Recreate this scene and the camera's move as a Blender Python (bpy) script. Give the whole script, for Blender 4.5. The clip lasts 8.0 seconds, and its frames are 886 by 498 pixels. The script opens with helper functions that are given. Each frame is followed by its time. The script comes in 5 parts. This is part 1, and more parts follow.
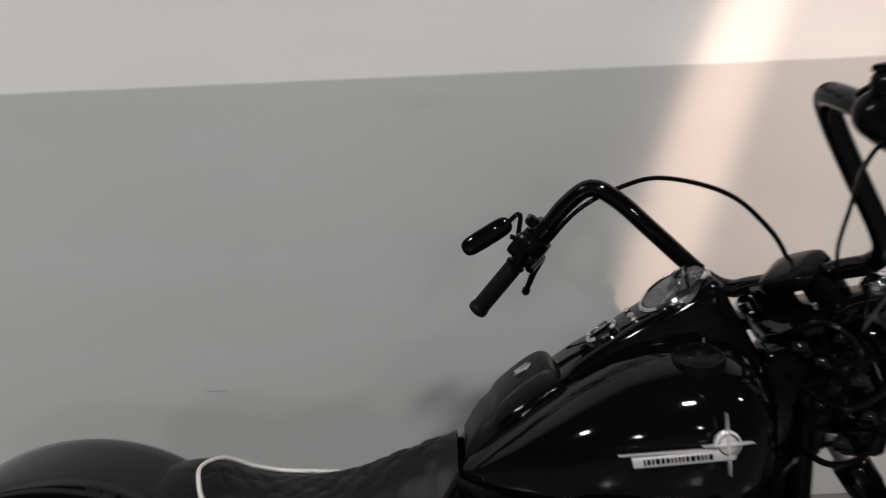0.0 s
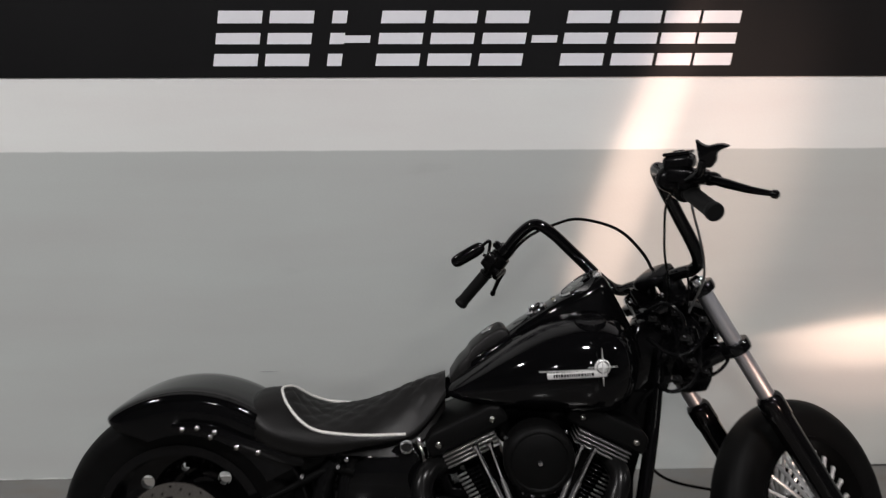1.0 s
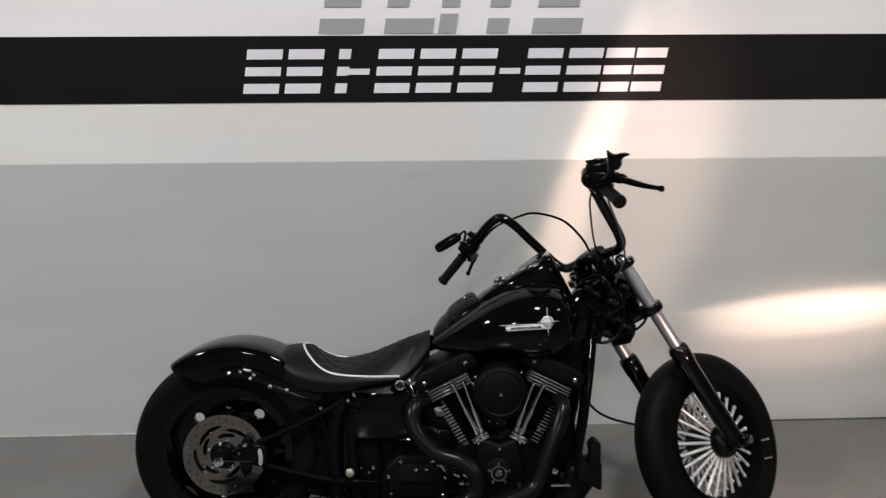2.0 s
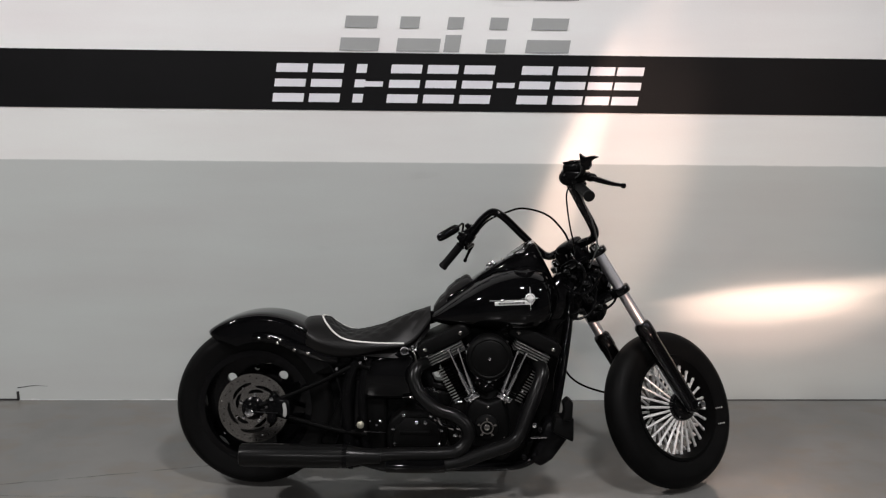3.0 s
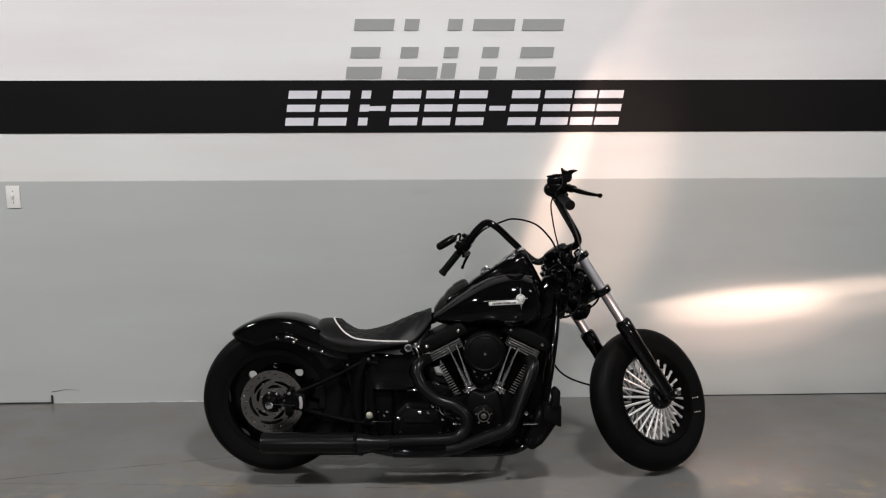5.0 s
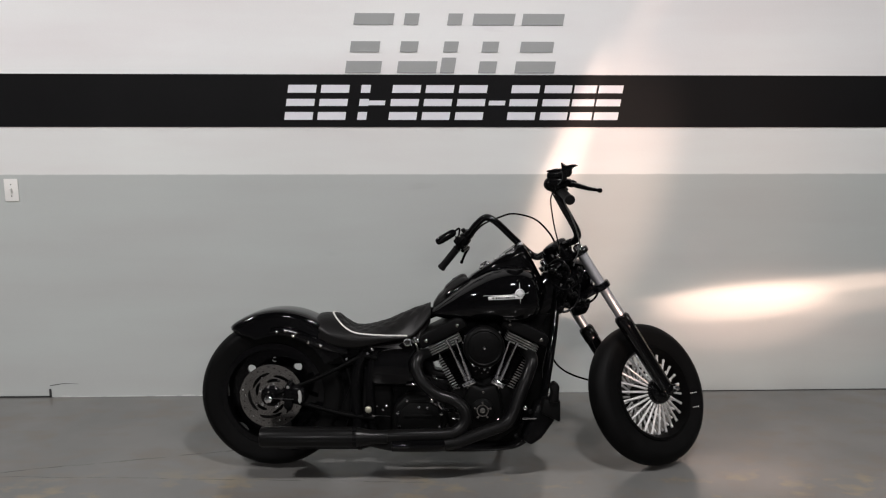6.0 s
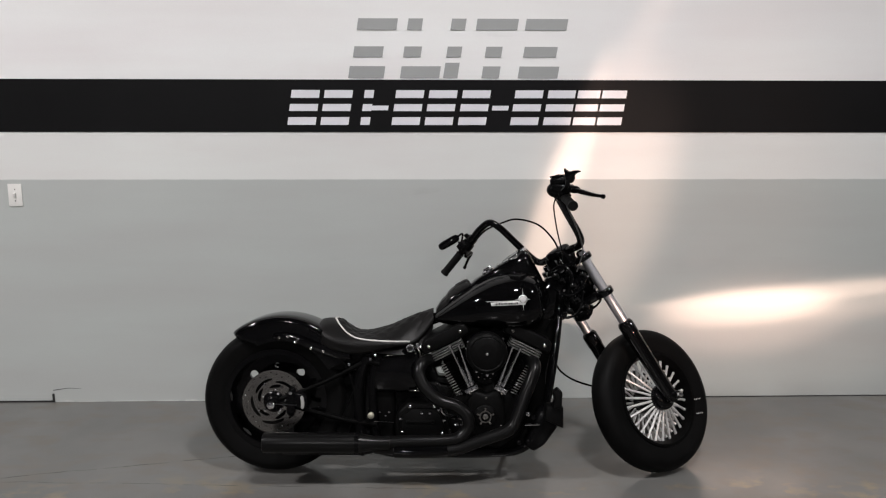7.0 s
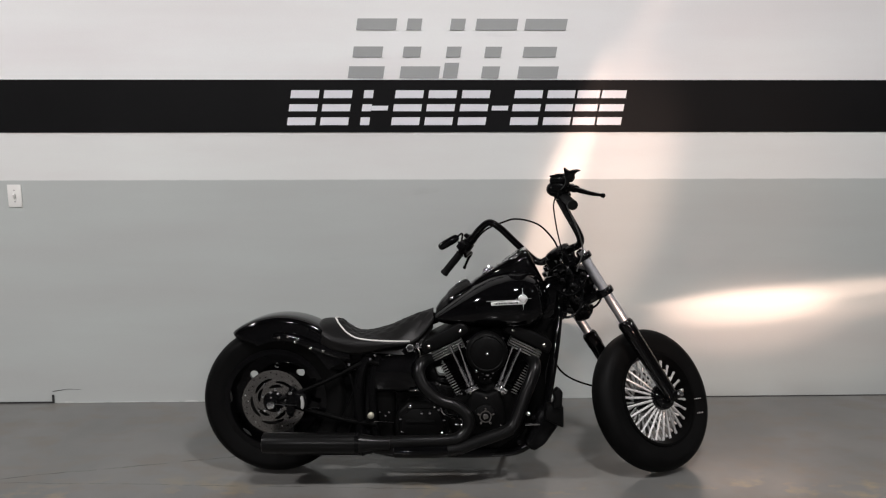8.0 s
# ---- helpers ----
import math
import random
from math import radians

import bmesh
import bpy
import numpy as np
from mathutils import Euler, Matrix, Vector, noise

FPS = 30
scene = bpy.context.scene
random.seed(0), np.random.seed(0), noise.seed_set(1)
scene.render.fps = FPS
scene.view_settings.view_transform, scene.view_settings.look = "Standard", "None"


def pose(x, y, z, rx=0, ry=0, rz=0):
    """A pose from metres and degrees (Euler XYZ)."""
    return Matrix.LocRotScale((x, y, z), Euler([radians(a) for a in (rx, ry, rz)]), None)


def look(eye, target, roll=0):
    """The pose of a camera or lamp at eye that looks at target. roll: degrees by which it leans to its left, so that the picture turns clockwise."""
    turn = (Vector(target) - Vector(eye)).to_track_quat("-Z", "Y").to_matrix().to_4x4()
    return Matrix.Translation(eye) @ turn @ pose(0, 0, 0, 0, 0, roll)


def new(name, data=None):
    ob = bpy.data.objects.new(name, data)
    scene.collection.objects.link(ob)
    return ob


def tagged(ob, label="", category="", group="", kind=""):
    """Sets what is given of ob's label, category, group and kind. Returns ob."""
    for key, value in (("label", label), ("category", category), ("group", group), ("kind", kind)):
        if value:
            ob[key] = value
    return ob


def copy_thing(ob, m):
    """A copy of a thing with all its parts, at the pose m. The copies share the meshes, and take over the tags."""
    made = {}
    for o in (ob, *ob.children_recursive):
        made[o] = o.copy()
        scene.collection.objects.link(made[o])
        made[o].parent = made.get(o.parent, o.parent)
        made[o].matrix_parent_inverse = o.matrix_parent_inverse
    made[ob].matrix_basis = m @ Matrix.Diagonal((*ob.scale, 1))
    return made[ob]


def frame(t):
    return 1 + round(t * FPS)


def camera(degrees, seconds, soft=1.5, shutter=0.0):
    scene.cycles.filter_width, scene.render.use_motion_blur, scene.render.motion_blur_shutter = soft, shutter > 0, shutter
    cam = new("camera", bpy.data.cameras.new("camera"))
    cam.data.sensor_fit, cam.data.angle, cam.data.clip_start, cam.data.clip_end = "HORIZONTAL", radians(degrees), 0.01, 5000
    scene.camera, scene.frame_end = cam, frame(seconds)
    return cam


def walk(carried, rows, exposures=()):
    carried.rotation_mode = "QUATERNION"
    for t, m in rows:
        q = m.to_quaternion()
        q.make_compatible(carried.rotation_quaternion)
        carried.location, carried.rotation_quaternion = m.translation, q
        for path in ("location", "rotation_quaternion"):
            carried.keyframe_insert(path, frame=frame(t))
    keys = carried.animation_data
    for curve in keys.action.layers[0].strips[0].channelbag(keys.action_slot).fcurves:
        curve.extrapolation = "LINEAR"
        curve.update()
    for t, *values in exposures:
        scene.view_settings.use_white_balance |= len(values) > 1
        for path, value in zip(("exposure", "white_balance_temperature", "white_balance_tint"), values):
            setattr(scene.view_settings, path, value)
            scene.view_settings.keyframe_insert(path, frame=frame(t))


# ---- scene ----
cam = camera(55.5, 8.0, soft=1.2, shutter=0.4)
PATH = [
    (0, (0.68, -2.022, 1.444), (0.704, -0.122, 0.821), -2.4),
    (0.3, (0.673, -2.3, 1.506), (0.708, -0.388, 0.917), -1.0),
    (0.5, (0.684, -2.471, 1.514), (0.72, -0.546, 0.973), 0.0),
    (0.8, (0.669, -2.724, 1.543), (0.702, -0.783, 1.063), 0.1),
    (1, (0.635, -2.896, 1.545), (0.696, -0.95, 1.088), -0.1),
    (1.2, (0.633, -3.044, 1.569), (0.69, -1.099, 1.109), -0.4),
    (1.5, (0.634, -3.263, 1.583), (0.72, -1.309, 1.161), 0.5),
    (1.6, (0.642, -3.328, 1.578), (0.71, -1.372, 1.164), 0.7),
    (2, (0.644, -3.568, 1.603), (0.721, -1.615, 1.18), -0.3),
    (2.2, (0.593, -3.696, 1.602), (0.706, -1.744, 1.181), -0.3),
    (3.3, (0.661, -4.165, 1.624), (0.712, -2.2, 1.256), 0.9),
    (3.5, (0.637, -4.221, 1.629), (0.719, -2.253, 1.281), 0.1),
    (3.8, (0.581, -4.291, 1.644), (0.664, -2.325, 1.287), 0.2),
    (4, (0.618, -4.336, 1.641), (0.674, -2.367, 1.295), 0.3),
    (4.5, (0.65, -4.427, 1.629), (0.699, -2.457, 1.29), 0.4),
    (4.7, (0.653, -4.436, 1.63), (0.709, -2.468, 1.281), -0.1),
    (5.8, (0.645, -4.446, 1.626), (0.707, -2.478, 1.276), 0.0),
    (6, (0.642, -4.442, 1.624), (0.706, -2.476, 1.265), 0.1),
    (6.5, (0.642, -4.433, 1.633), (0.704, -2.466, 1.274), 0.1),
    (7, (0.648, -4.434, 1.634), (0.702, -2.466, 1.282), 0.1),
    (7.5, (0.636, -4.44, 1.633), (0.699, -2.472, 1.283), 0.1),
    (8, (0.649, -4.433, 1.623), (0.703, -2.464, 1.276), 0.0),
]
walk(cam, [(t, look(eye, target, roll)) for t, eye, target, roll in PATH], [(0, -0.2), (1.0, -0.12), (2.0, -0.03), (3.5, 0.0), (8.0, 0.0)])

# ---- world, light, exposure ----
world = bpy.data.worlds.new("world")
scene.world = world
world.use_nodes = True
world.node_tree.nodes["Background"].inputs[0].default_value = (0.9, 0.95, 1.0, 1)
world.node_tree.nodes["Background"].inputs[1].default_value = 0.02

LIGHTS = [(-3.0, -3.4), (1.5, -3.3), (-1.6, -10.5), (3.4, -10.5), (6.4, -2.8)]  # ceiling lamps over the floor
LAMP_POWERS = [238.0, 168.0, 241.0, 217.0, 97.0]
LIGHT_HEIGHT = 4.572
for (lamp_x, lamp_y), lamp_power in zip(LIGHTS, LAMP_POWERS):
    lamp = bpy.data.lights.new("ceiling_lamp", "AREA")
    lamp.shape, lamp.size, lamp.size_y = "RECTANGLE", 0.52, 0.32
    lamp.color, lamp.energy = (1.0, 0.965, 0.97), lamp_power
    new("ceiling_lamp", lamp).location = (lamp_x, lamp_y, LIGHT_HEIGHT - 0.045)

PATCH_TINT = (1.0, 0.665, 0.53)  # warm tint of the added spot lamps, standing in for unseen daylight
SPOT_ORIGIN = Vector((6.6, -13.6, 3.3))  # where the unseen spots stand, just inside the made-up window


def wall_spot(target, angle, width, height, tilt, power, blend, offset=(0, 0, 0), size=0.02):
    """An added, unseen spot lamp whose oval beam makes one warm patch on the wall."""
    data = bpy.data.lights.new("added_wall_spot", "SPOT")
    data.color, data.energy, data.spot_size, data.spot_blend = PATCH_TINT, power, radians(angle), blend
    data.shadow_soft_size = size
    ob = new("added_wall_spot", data)
    ob.matrix_world = look(SPOT_ORIGIN + Vector(offset), target, tilt) @ Matrix.Diagonal((width, height, 1, 1))
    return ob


# overlapping added spots build up the wall's warm streak and bright patch
wall_spot((1.69, 0, 1.75), 9.6, 0.085, 1.0, -27, 900, 0.9, size=0.04)
wall_spot((1.385, 0, 1.12), 7.0, 0.125, 1.0, -17, 5000, 0.9, size=0.03)
wall_spot((1.285, 0, 0.80), 5.2, 0.20, 1.0, -14, 3400, 0.9, size=0.03)
wall_spot((1.60, 0, 1.02), 7.6, 0.44, 1.0, -16, 4800, 1.0, (0.06, 0, 0.05), 0.08)
wall_spot((2.1, 0, 0.9), 14.4, 0.50, 0.8, -14, 1000, 1.0, (0.15, 0, 0.1), 0.2)
wall_spot((2.74, 0, 0.590), 7.6, 1.0, 0.055, 2.0, 5000, 0.5, (0, 0.02, -0.1))
wall_spot((2.44, 0, 0.512), 4.8, 0.95, 0.21, 1.5, 12500, 1.0, (0, 0.02, -0.1))
wall_spot((2.46, 0, 0.45), 5.6, 0.95, 0.36, 1, 5000, 1.0, (0, 0.02, -0.1), 0.05)
wall_spot((3.05, 0, 0.565), 6.7, 1.0, 0.18, 1.5, 3800, 1.0, (0, 0.02, -0.1))
wall_spot((2.60, 0, 0.34), 8.5, 0.95, 0.42, 0, 1500, 1.0, (0.05, 0, -0.1), 0.1)


# ---- materials ----
def mat(name, color, rough=0.5, metal=0.0, grain=60.0, vary=0.15, bump=0.02, coat=0.0, spots=4.0, rough_vary=0.1, spec=0.5):
    """A surface with fine grain and broad blotches in colour, gloss and relief."""
    m = bpy.data.materials.new(name)
    m.use_nodes = True
    nt = m.node_tree
    b = nt.nodes["Principled BSDF"]
    tc = nt.nodes.new("ShaderNodeTexCoord")
    fine, wide = nt.nodes.new("ShaderNodeTexNoise"), nt.nodes.new("ShaderNodeTexNoise")
    for n, s in ((fine, grain), (wide, spots)):
        n.inputs["Scale"].default_value, n.inputs["Detail"].default_value = s, 6
        nt.links.new(tc.outputs["Object"], n.inputs["Vector"])
    mix = nt.nodes.new("ShaderNodeMath")
    mix.operation = "MULTIPLY_ADD"
    nt.links.new(fine.outputs[0], mix.inputs[0])
    mix.inputs[1].default_value = 0.4
    nt.links.new(wide.outputs[0], mix.inputs[2])
    ramp = nt.nodes.new("ShaderNodeMapRange")
    ramp.inputs[1].default_value, ramp.inputs[2].default_value = 0.4, 1.0
    ramp.inputs[3].default_value, ramp.inputs[4].default_value = 1 - vary, 1 + vary
    nt.links.new(mix.outputs[0], ramp.inputs[0])
    tint = nt.nodes.new("ShaderNodeVectorMath")
    tint.operation = "SCALE"
    tint.inputs[0].default_value = color
    nt.links.new(ramp.outputs[0], tint.inputs["Scale"])
    nt.links.new(tint.outputs[0], b.inputs["Base Color"])
    rr = nt.nodes.new("ShaderNodeMapRange")
    rr.inputs[1].default_value, rr.inputs[2].default_value = 0.3, 0.7
    rr.inputs[3].default_value, rr.inputs[4].default_value = max(rough - rough_vary * rough, 0.01), min(rough + rough_vary * rough, 1)
    nt.links.new(wide.outputs[0], rr.inputs[0])
    nt.links.new(rr.outputs[0], b.inputs["Roughness"])
    b.inputs["Metallic"].default_value = metal
    b.inputs["Coat Weight"].default_value = coat
    b.inputs["Coat Roughness"].default_value = 0.03
    b.inputs["Specular IOR Level"].default_value = spec
    if bump:
        bp = nt.nodes.new("ShaderNodeBump")
        bp.inputs["Strength"].default_value, bp.inputs["Distance"].default_value = 0.6, bump * 0.02
        nt.links.new(fine.outputs[0], bp.inputs["Height"])
        nt.links.new(bp.outputs[0], b.inputs["Normal"])
    return m


GLOSS = mat("gloss_black_paint", (0.0018, 0.0018, 0.002), 0.05, grain=300, bump=0, coat=0.0, spec=0.25)
SATIN = mat("satin_black_coat", (0.0026, 0.0026, 0.0028), 0.20, grain=400, bump=0.01, spec=0.10)
WRINKLE = mat("wrinkle_black_coat", (0.0030, 0.0030, 0.0030), 0.40, grain=700, bump=0.03, spec=0.055)
EXHAUST = mat("matte_black_heat_coat", (0.0035, 0.0035, 0.0035), 0.28, grain=40, vary=0.1, bump=0, spec=0.17, rough_vary=0.0)
DULL = mat("dull_black_coat", (0.0028, 0.0028, 0.0028), 0.45, grain=500, bump=0.02, spec=0.025)
RUBBER = mat("tyre_rubber", (0.0032, 0.0032, 0.0032), 0.5, grain=250, vary=0.3, bump=0.05, spots=12, spec=0.05)
GRIP = mat("grip_rubber", (0.0045, 0.0045, 0.0045), 0.5, grain=300, bump=0.04, spec=0.1)
CHROME = mat("chrome", (0.72, 0.72, 0.74), 0.08, 1.0, grain=200, vary=0.05, bump=0)
ALLOY = mat("polished_fork_tube", (0.46, 0.46, 0.48), 0.38, 1.0, grain=300, vary=0.1, bump=0)
SPOKE = mat("polished_spoke", (0.85, 0.85, 0.84), 0.32, 0.55, grain=200, vary=0.05, bump=0)
STEEL = mat("brushed_disc_steel", (0.27, 0.26, 0.245), 0.24, 1.0, grain=500, vary=0.2, bump=0.01)
FIN = mat("cut_fin_edge", (0.21, 0.21, 0.205), 0.36, 0.8, grain=300, vary=0.2, bump=0)
LEATHER = mat("black_leather", (0.004, 0.0038, 0.0037), 0.40, grain=420, vary=0.25, bump=0.04, spec=0.19)
PIPING = mat("white_piping", (0.62, 0.61, 0.58), 0.45, grain=300, bump=0.02)
BADGE = mat("badge_metal", (0.62, 0.62, 0.61), 0.35, 0.5, grain=300, vary=0.2, bump=0.01)
FACE = mat("gauge_face", (0.10, 0.10, 0.10), 0.4, grain=200, bump=0)
BRASS = mat("pale_cap", (0.36, 0.35, 0.28), 0.4, 0.6, grain=200, bump=0)
PALE = mat("pale_grey_cover", (0.30, 0.30, 0.29), 0.4, grain=200, bump=0)
STRIPE = mat("black_vinyl_stripe", (0.0055, 0.0055, 0.006), 0.5, grain=90, vary=0.2, bump=0.005, spots=2, spec=0.12)
WHITE_VINYL = mat("white_vinyl", (0.72, 0.72, 0.76), 0.4, grain=90, vary=0.03, bump=0.005)
GREY_VINYL = mat("grey_vinyl", (0.33, 0.34, 0.335), 0.45, grain=90, vary=0.04, bump=0.005)
PLASTIC = mat("white_switch_plastic", (0.75, 0.74, 0.71), 0.35, grain=90, vary=0.03, bump=0)
CHIP = mat("chipped_wall_paint", (0.56, 0.57, 0.55), 0.6, grain=60, vary=0.3, bump=0.05)
DARK = mat("dark_gap", (0.02, 0.02, 0.02), 0.8, grain=60)
PLAIN = mat("painted_wall", (0.11, 0.11, 0.115), 0.6, grain=40, vary=0.05)
CEIL = mat("ceiling_paint", (0.06, 0.06, 0.062), 0.85, grain=30, vary=0.08)


def glass_material():
    m = bpy.data.materials.new("gauge_glass")
    m.use_nodes = True
    b = m.node_tree.nodes["Principled BSDF"]
    b.inputs["Transmission Weight"].default_value = 1.0
    b.inputs["Roughness"].default_value = 0.02
    b.inputs["IOR"].default_value = 1.45
    return m


def light_material(name, color, strength):
    m = bpy.data.materials.new(name)
    m.use_nodes = True
    b = m.node_tree.nodes["Principled BSDF"]
    b.inputs["Emission Color"].default_value = color
    b.inputs["Emission Strength"].default_value = strength
    return m


def wall_material():
    """Wall paint: off-white above, grey below a painted line, with faint marks."""
    m = mat("two_tone_wall_paint", (0.7, 0.7, 0.69), 0.5, grain=120, vary=0.028, bump=0.025, spots=1.1, rough_vary=0.2)
    nt = m.node_tree
    b = nt.nodes["Principled BSDF"]
    tc = nt.nodes.new("ShaderNodeTexCoord")
    sep = nt.nodes.new("ShaderNodeSeparateXYZ")
    nt.links.new(tc.outputs["Object"], sep.inputs[0])
    edge = nt.nodes.new("ShaderNodeTexNoise")
    edge.inputs["Scale"].default_value = 9
    nt.links.new(tc.outputs["Object"], edge.inputs["Vector"])
    wob = nt.nodes.new("ShaderNodeMath")
    wob.operation = "MULTIPLY_ADD"
    wob.inputs[1].default_value = 0.006
    nt.links.new(edge.outputs[0], wob.inputs[0])
    nt.links.new(sep.outputs["Z"], wob.inputs[2])
    step = nt.nodes.new("ShaderNodeMapRange")
    step.inputs[1].default_value, step.inputs[2].default_value = 1.214, 1.220
    nt.links.new(wob.outputs[0], step.inputs[0])
    old = b.inputs["Base Color"].links[0].from_socket
    low = nt.nodes.new("ShaderNodeMix")
    low.data_type = "RGBA"
    low.inputs[6].default_value = LOWER_WALL
    band = nt.nodes.new("ShaderNodeMapRange")
    band.inputs[1].default_value, band.inputs[2].default_value = 1.590, 1.600
    nt.links.new(sep.outputs["Z"], band.inputs[0])
    above = nt.nodes.new("ShaderNodeMix")
    above.data_type = "RGBA"
    above.inputs[6].default_value, above.inputs[7].default_value = MIDDLE_WALL, UPPER_WALL
    nt.links.new(band.outputs[0], above.inputs[0])
    nt.links.new(above.outputs[2], low.inputs[7])
    nt.links.new(step.outputs[0], low.inputs[0])
    mul = nt.nodes.new("ShaderNodeMix")
    mul.data_type, mul.blend_type = "RGBA", "MULTIPLY"
    mul.inputs[0].default_value = 1
    nt.links.new(low.outputs[2], mul.inputs[6])
    nt.links.new(old, mul.inputs[7])
    scuff = nt.nodes.new("ShaderNodeTexNoise")
    scuff.inputs["Scale"].default_value, scuff.inputs["Detail"].default_value = 2.2, 9
    mp = nt.nodes.new("ShaderNodeMapping")
    mp.inputs["Scale"].default_value = (1, 1, 5)
    nt.links.new(tc.outputs["Object"], mp.inputs[0])
    nt.links.new(mp.outputs[0], scuff.inputs["Vector"])
    marks = nt.nodes.new("ShaderNodeMapRange")
    marks.inputs[1].default_value, marks.inputs[2].default_value = 0.70, 0.78
    marks.inputs[3].default_value, marks.inputs[4].default_value = 0.0, 0.12
    nt.links.new(scuff.outputs[0], marks.inputs[0])
    # broad level streaks at random, a little warmer and darker in places
    lanes = nt.nodes.new("ShaderNodeTexNoise")
    lanes.inputs["Scale"].default_value, lanes.inputs["Detail"].default_value = 1.0, 4
    along = nt.nodes.new("ShaderNodeMapping")
    along.inputs["Scale"].default_value = (0.7, 1, 4.5)
    nt.links.new(tc.outputs["Object"], along.inputs[0])
    nt.links.new(along.outputs[0], lanes.inputs["Vector"])
    spread = nt.nodes.new("ShaderNodeMapRange")
    spread.inputs[1].default_value, spread.inputs[2].default_value = 0.34, 0.66
    nt.links.new(lanes.outputs[0], spread.inputs[0])
    tone = nt.nodes.new("ShaderNodeMix")
    tone.data_type = "RGBA"
    tone.inputs[6].default_value, tone.inputs[7].default_value = (0.972, 0.955, 0.958, 1), (1.022, 1.036, 1.034, 1)
    nt.links.new(spread.outputs[0], tone.inputs[0])
    streaked = nt.nodes.new("ShaderNodeMix")
    streaked.data_type, streaked.blend_type = "RGBA", "MULTIPLY"
    streaked.inputs[0].default_value = 1
    nt.links.new(mul.outputs[2], streaked.inputs[6])
    nt.links.new(tone.outputs[2], streaked.inputs[7])
    dirt = nt.nodes.new("ShaderNodeMix")
    dirt.data_type = "RGBA"
    nt.links.new(marks.outputs[0], dirt.inputs[0])
    nt.links.new(streaked.outputs[2], dirt.inputs[6])
    dirt.inputs[7].default_value = (0.2, 0.19, 0.18, 1)
    nt.links.new(dirt.outputs[2], b.inputs["Base Color"])
    nt.nodes["Vector Math"].inputs[0].default_value = (1, 1, 1)
    return m


LOWER_WALL = (0.440, 0.462, 0.448, 1)
MIDDLE_WALL = (0.705, 0.712, 0.694, 1)
UPPER_WALL = (0.800, 0.796, 0.790, 1)


def floor_material():
    """Worn grey floor paint on concrete, yellowish where it is rubbed through."""
    m = bpy.data.materials.new("worn_grey_floor_paint")
    m.use_nodes = True
    nt = m.node_tree
    b = nt.nodes["Principled BSDF"]
    tc = nt.nodes.new("ShaderNodeTexCoord")

    def noise_node(scale, detail, stretch=(1, 1, 1)):
        mp = nt.nodes.new("ShaderNodeMapping")
        mp.inputs["Scale"].default_value = stretch
        n = nt.nodes.new("ShaderNodeTexNoise")
        n.inputs["Scale"].default_value, n.inputs["Detail"].default_value = scale, detail
        nt.links.new(tc.outputs["Object"], mp.inputs[0])
        nt.links.new(mp.outputs[0], n.inputs["Vector"])
        return n.outputs[0]

    def ramp_node(src, lo, hi, a, c):
        r = nt.nodes.new("ShaderNodeMapRange")
        r.inputs[1].default_value, r.inputs[2].default_value = lo, hi
        r.inputs[3].default_value, r.inputs[4].default_value = a, c
        nt.links.new(src, r.inputs[0])
        return r.outputs[0]

    def blend(fac, a, c):
        x = nt.nodes.new("ShaderNodeMix")
        x.data_type = "RGBA"
        nt.links.new(fac, x.inputs[0])
        for socket, value in ((x.inputs[6], a), (x.inputs[7], c)):
            if isinstance(value, tuple):
                socket.default_value = value
            else:
                nt.links.new(value, socket)
        return x.outputs[2]

    broad = noise_node(1.6, 8)
    grit = noise_node(45, 8)
    c0 = blend(ramp_node(broad, 0.35, 0.65, 0, 1), (0.116, 0.116, 0.112, 1), (0.152, 0.149, 0.142, 1))
    c1 = blend(ramp_node(noise_node(5.0, 6, (1, 1.6, 1)), 0.48, 0.66, 0, 0.6), c0, (0.132, 0.116, 0.100, 1))
    c2 = blend(ramp_node(grit, 0.66, 0.78, 0, 0.3), c1, (0.115, 0.110, 0.104, 1))
    rub = noise_node(5.5, 8, (1, 1.5, 1))
    sep = nt.nodes.new("ShaderNodeSeparateXYZ")
    nt.links.new(tc.outputs["Object"], sep.inputs[0])

    def calc(op, *values):
        n = nt.nodes.new("ShaderNodeMath")
        n.operation = op
        for socket, value in zip(n.inputs, values):
            if isinstance(value, (int, float)):
                socket.default_value = value
            else:
                nt.links.new(value, socket)
        return n.outputs[0]

    # yellowish worn patches in a band placed to fit the view, and two fine cracks
    world_y = calc("ADD", sep.outputs["Y"], FLOOR_Y)
    world_x = calc("ADD", sep.outputs["X"], FLOOR_X)
    line = ramp_node(calc("ABSOLUTE", calc("ADD", world_y, 1.24)), 0.12, 0.34, 1, 0)
    worn = calc("MULTIPLY", line, ramp_node(rub, 0.55, 0.68, 0, 0.62))
    c3 = blend(worn, c2, (0.235, 0.185, 0.110, 1))
    for slope, offset, wide, stop in ((0.211, -0.691, 0.0035, -0.05), (-0.058, -1.046, 0.0018, 0.7)):
        wob = calc("MULTIPLY", calc("SUBTRACT", noise_node(6, 4), 0.5), 0.03)
        away = calc("ABSOLUTE", calc("SUBTRACT", calc("ADD", world_y, wob), calc("ADD", calc("MULTIPLY", world_x, slope), offset)))
        dash = calc("MULTIPLY", ramp_node(noise_node(9, 5), 0.42, 0.56, 0, 1), ramp_node(world_x, stop - 0.1, stop + 0.1, 1, 0))
        c3 = blend(calc("MULTIPLY", ramp_node(away, wide * 0.6, wide * 1.6, 0.85, 0), dash), c3, (0.05, 0.048, 0.045, 1))
    nt.links.new(c3, b.inputs["Base Color"])
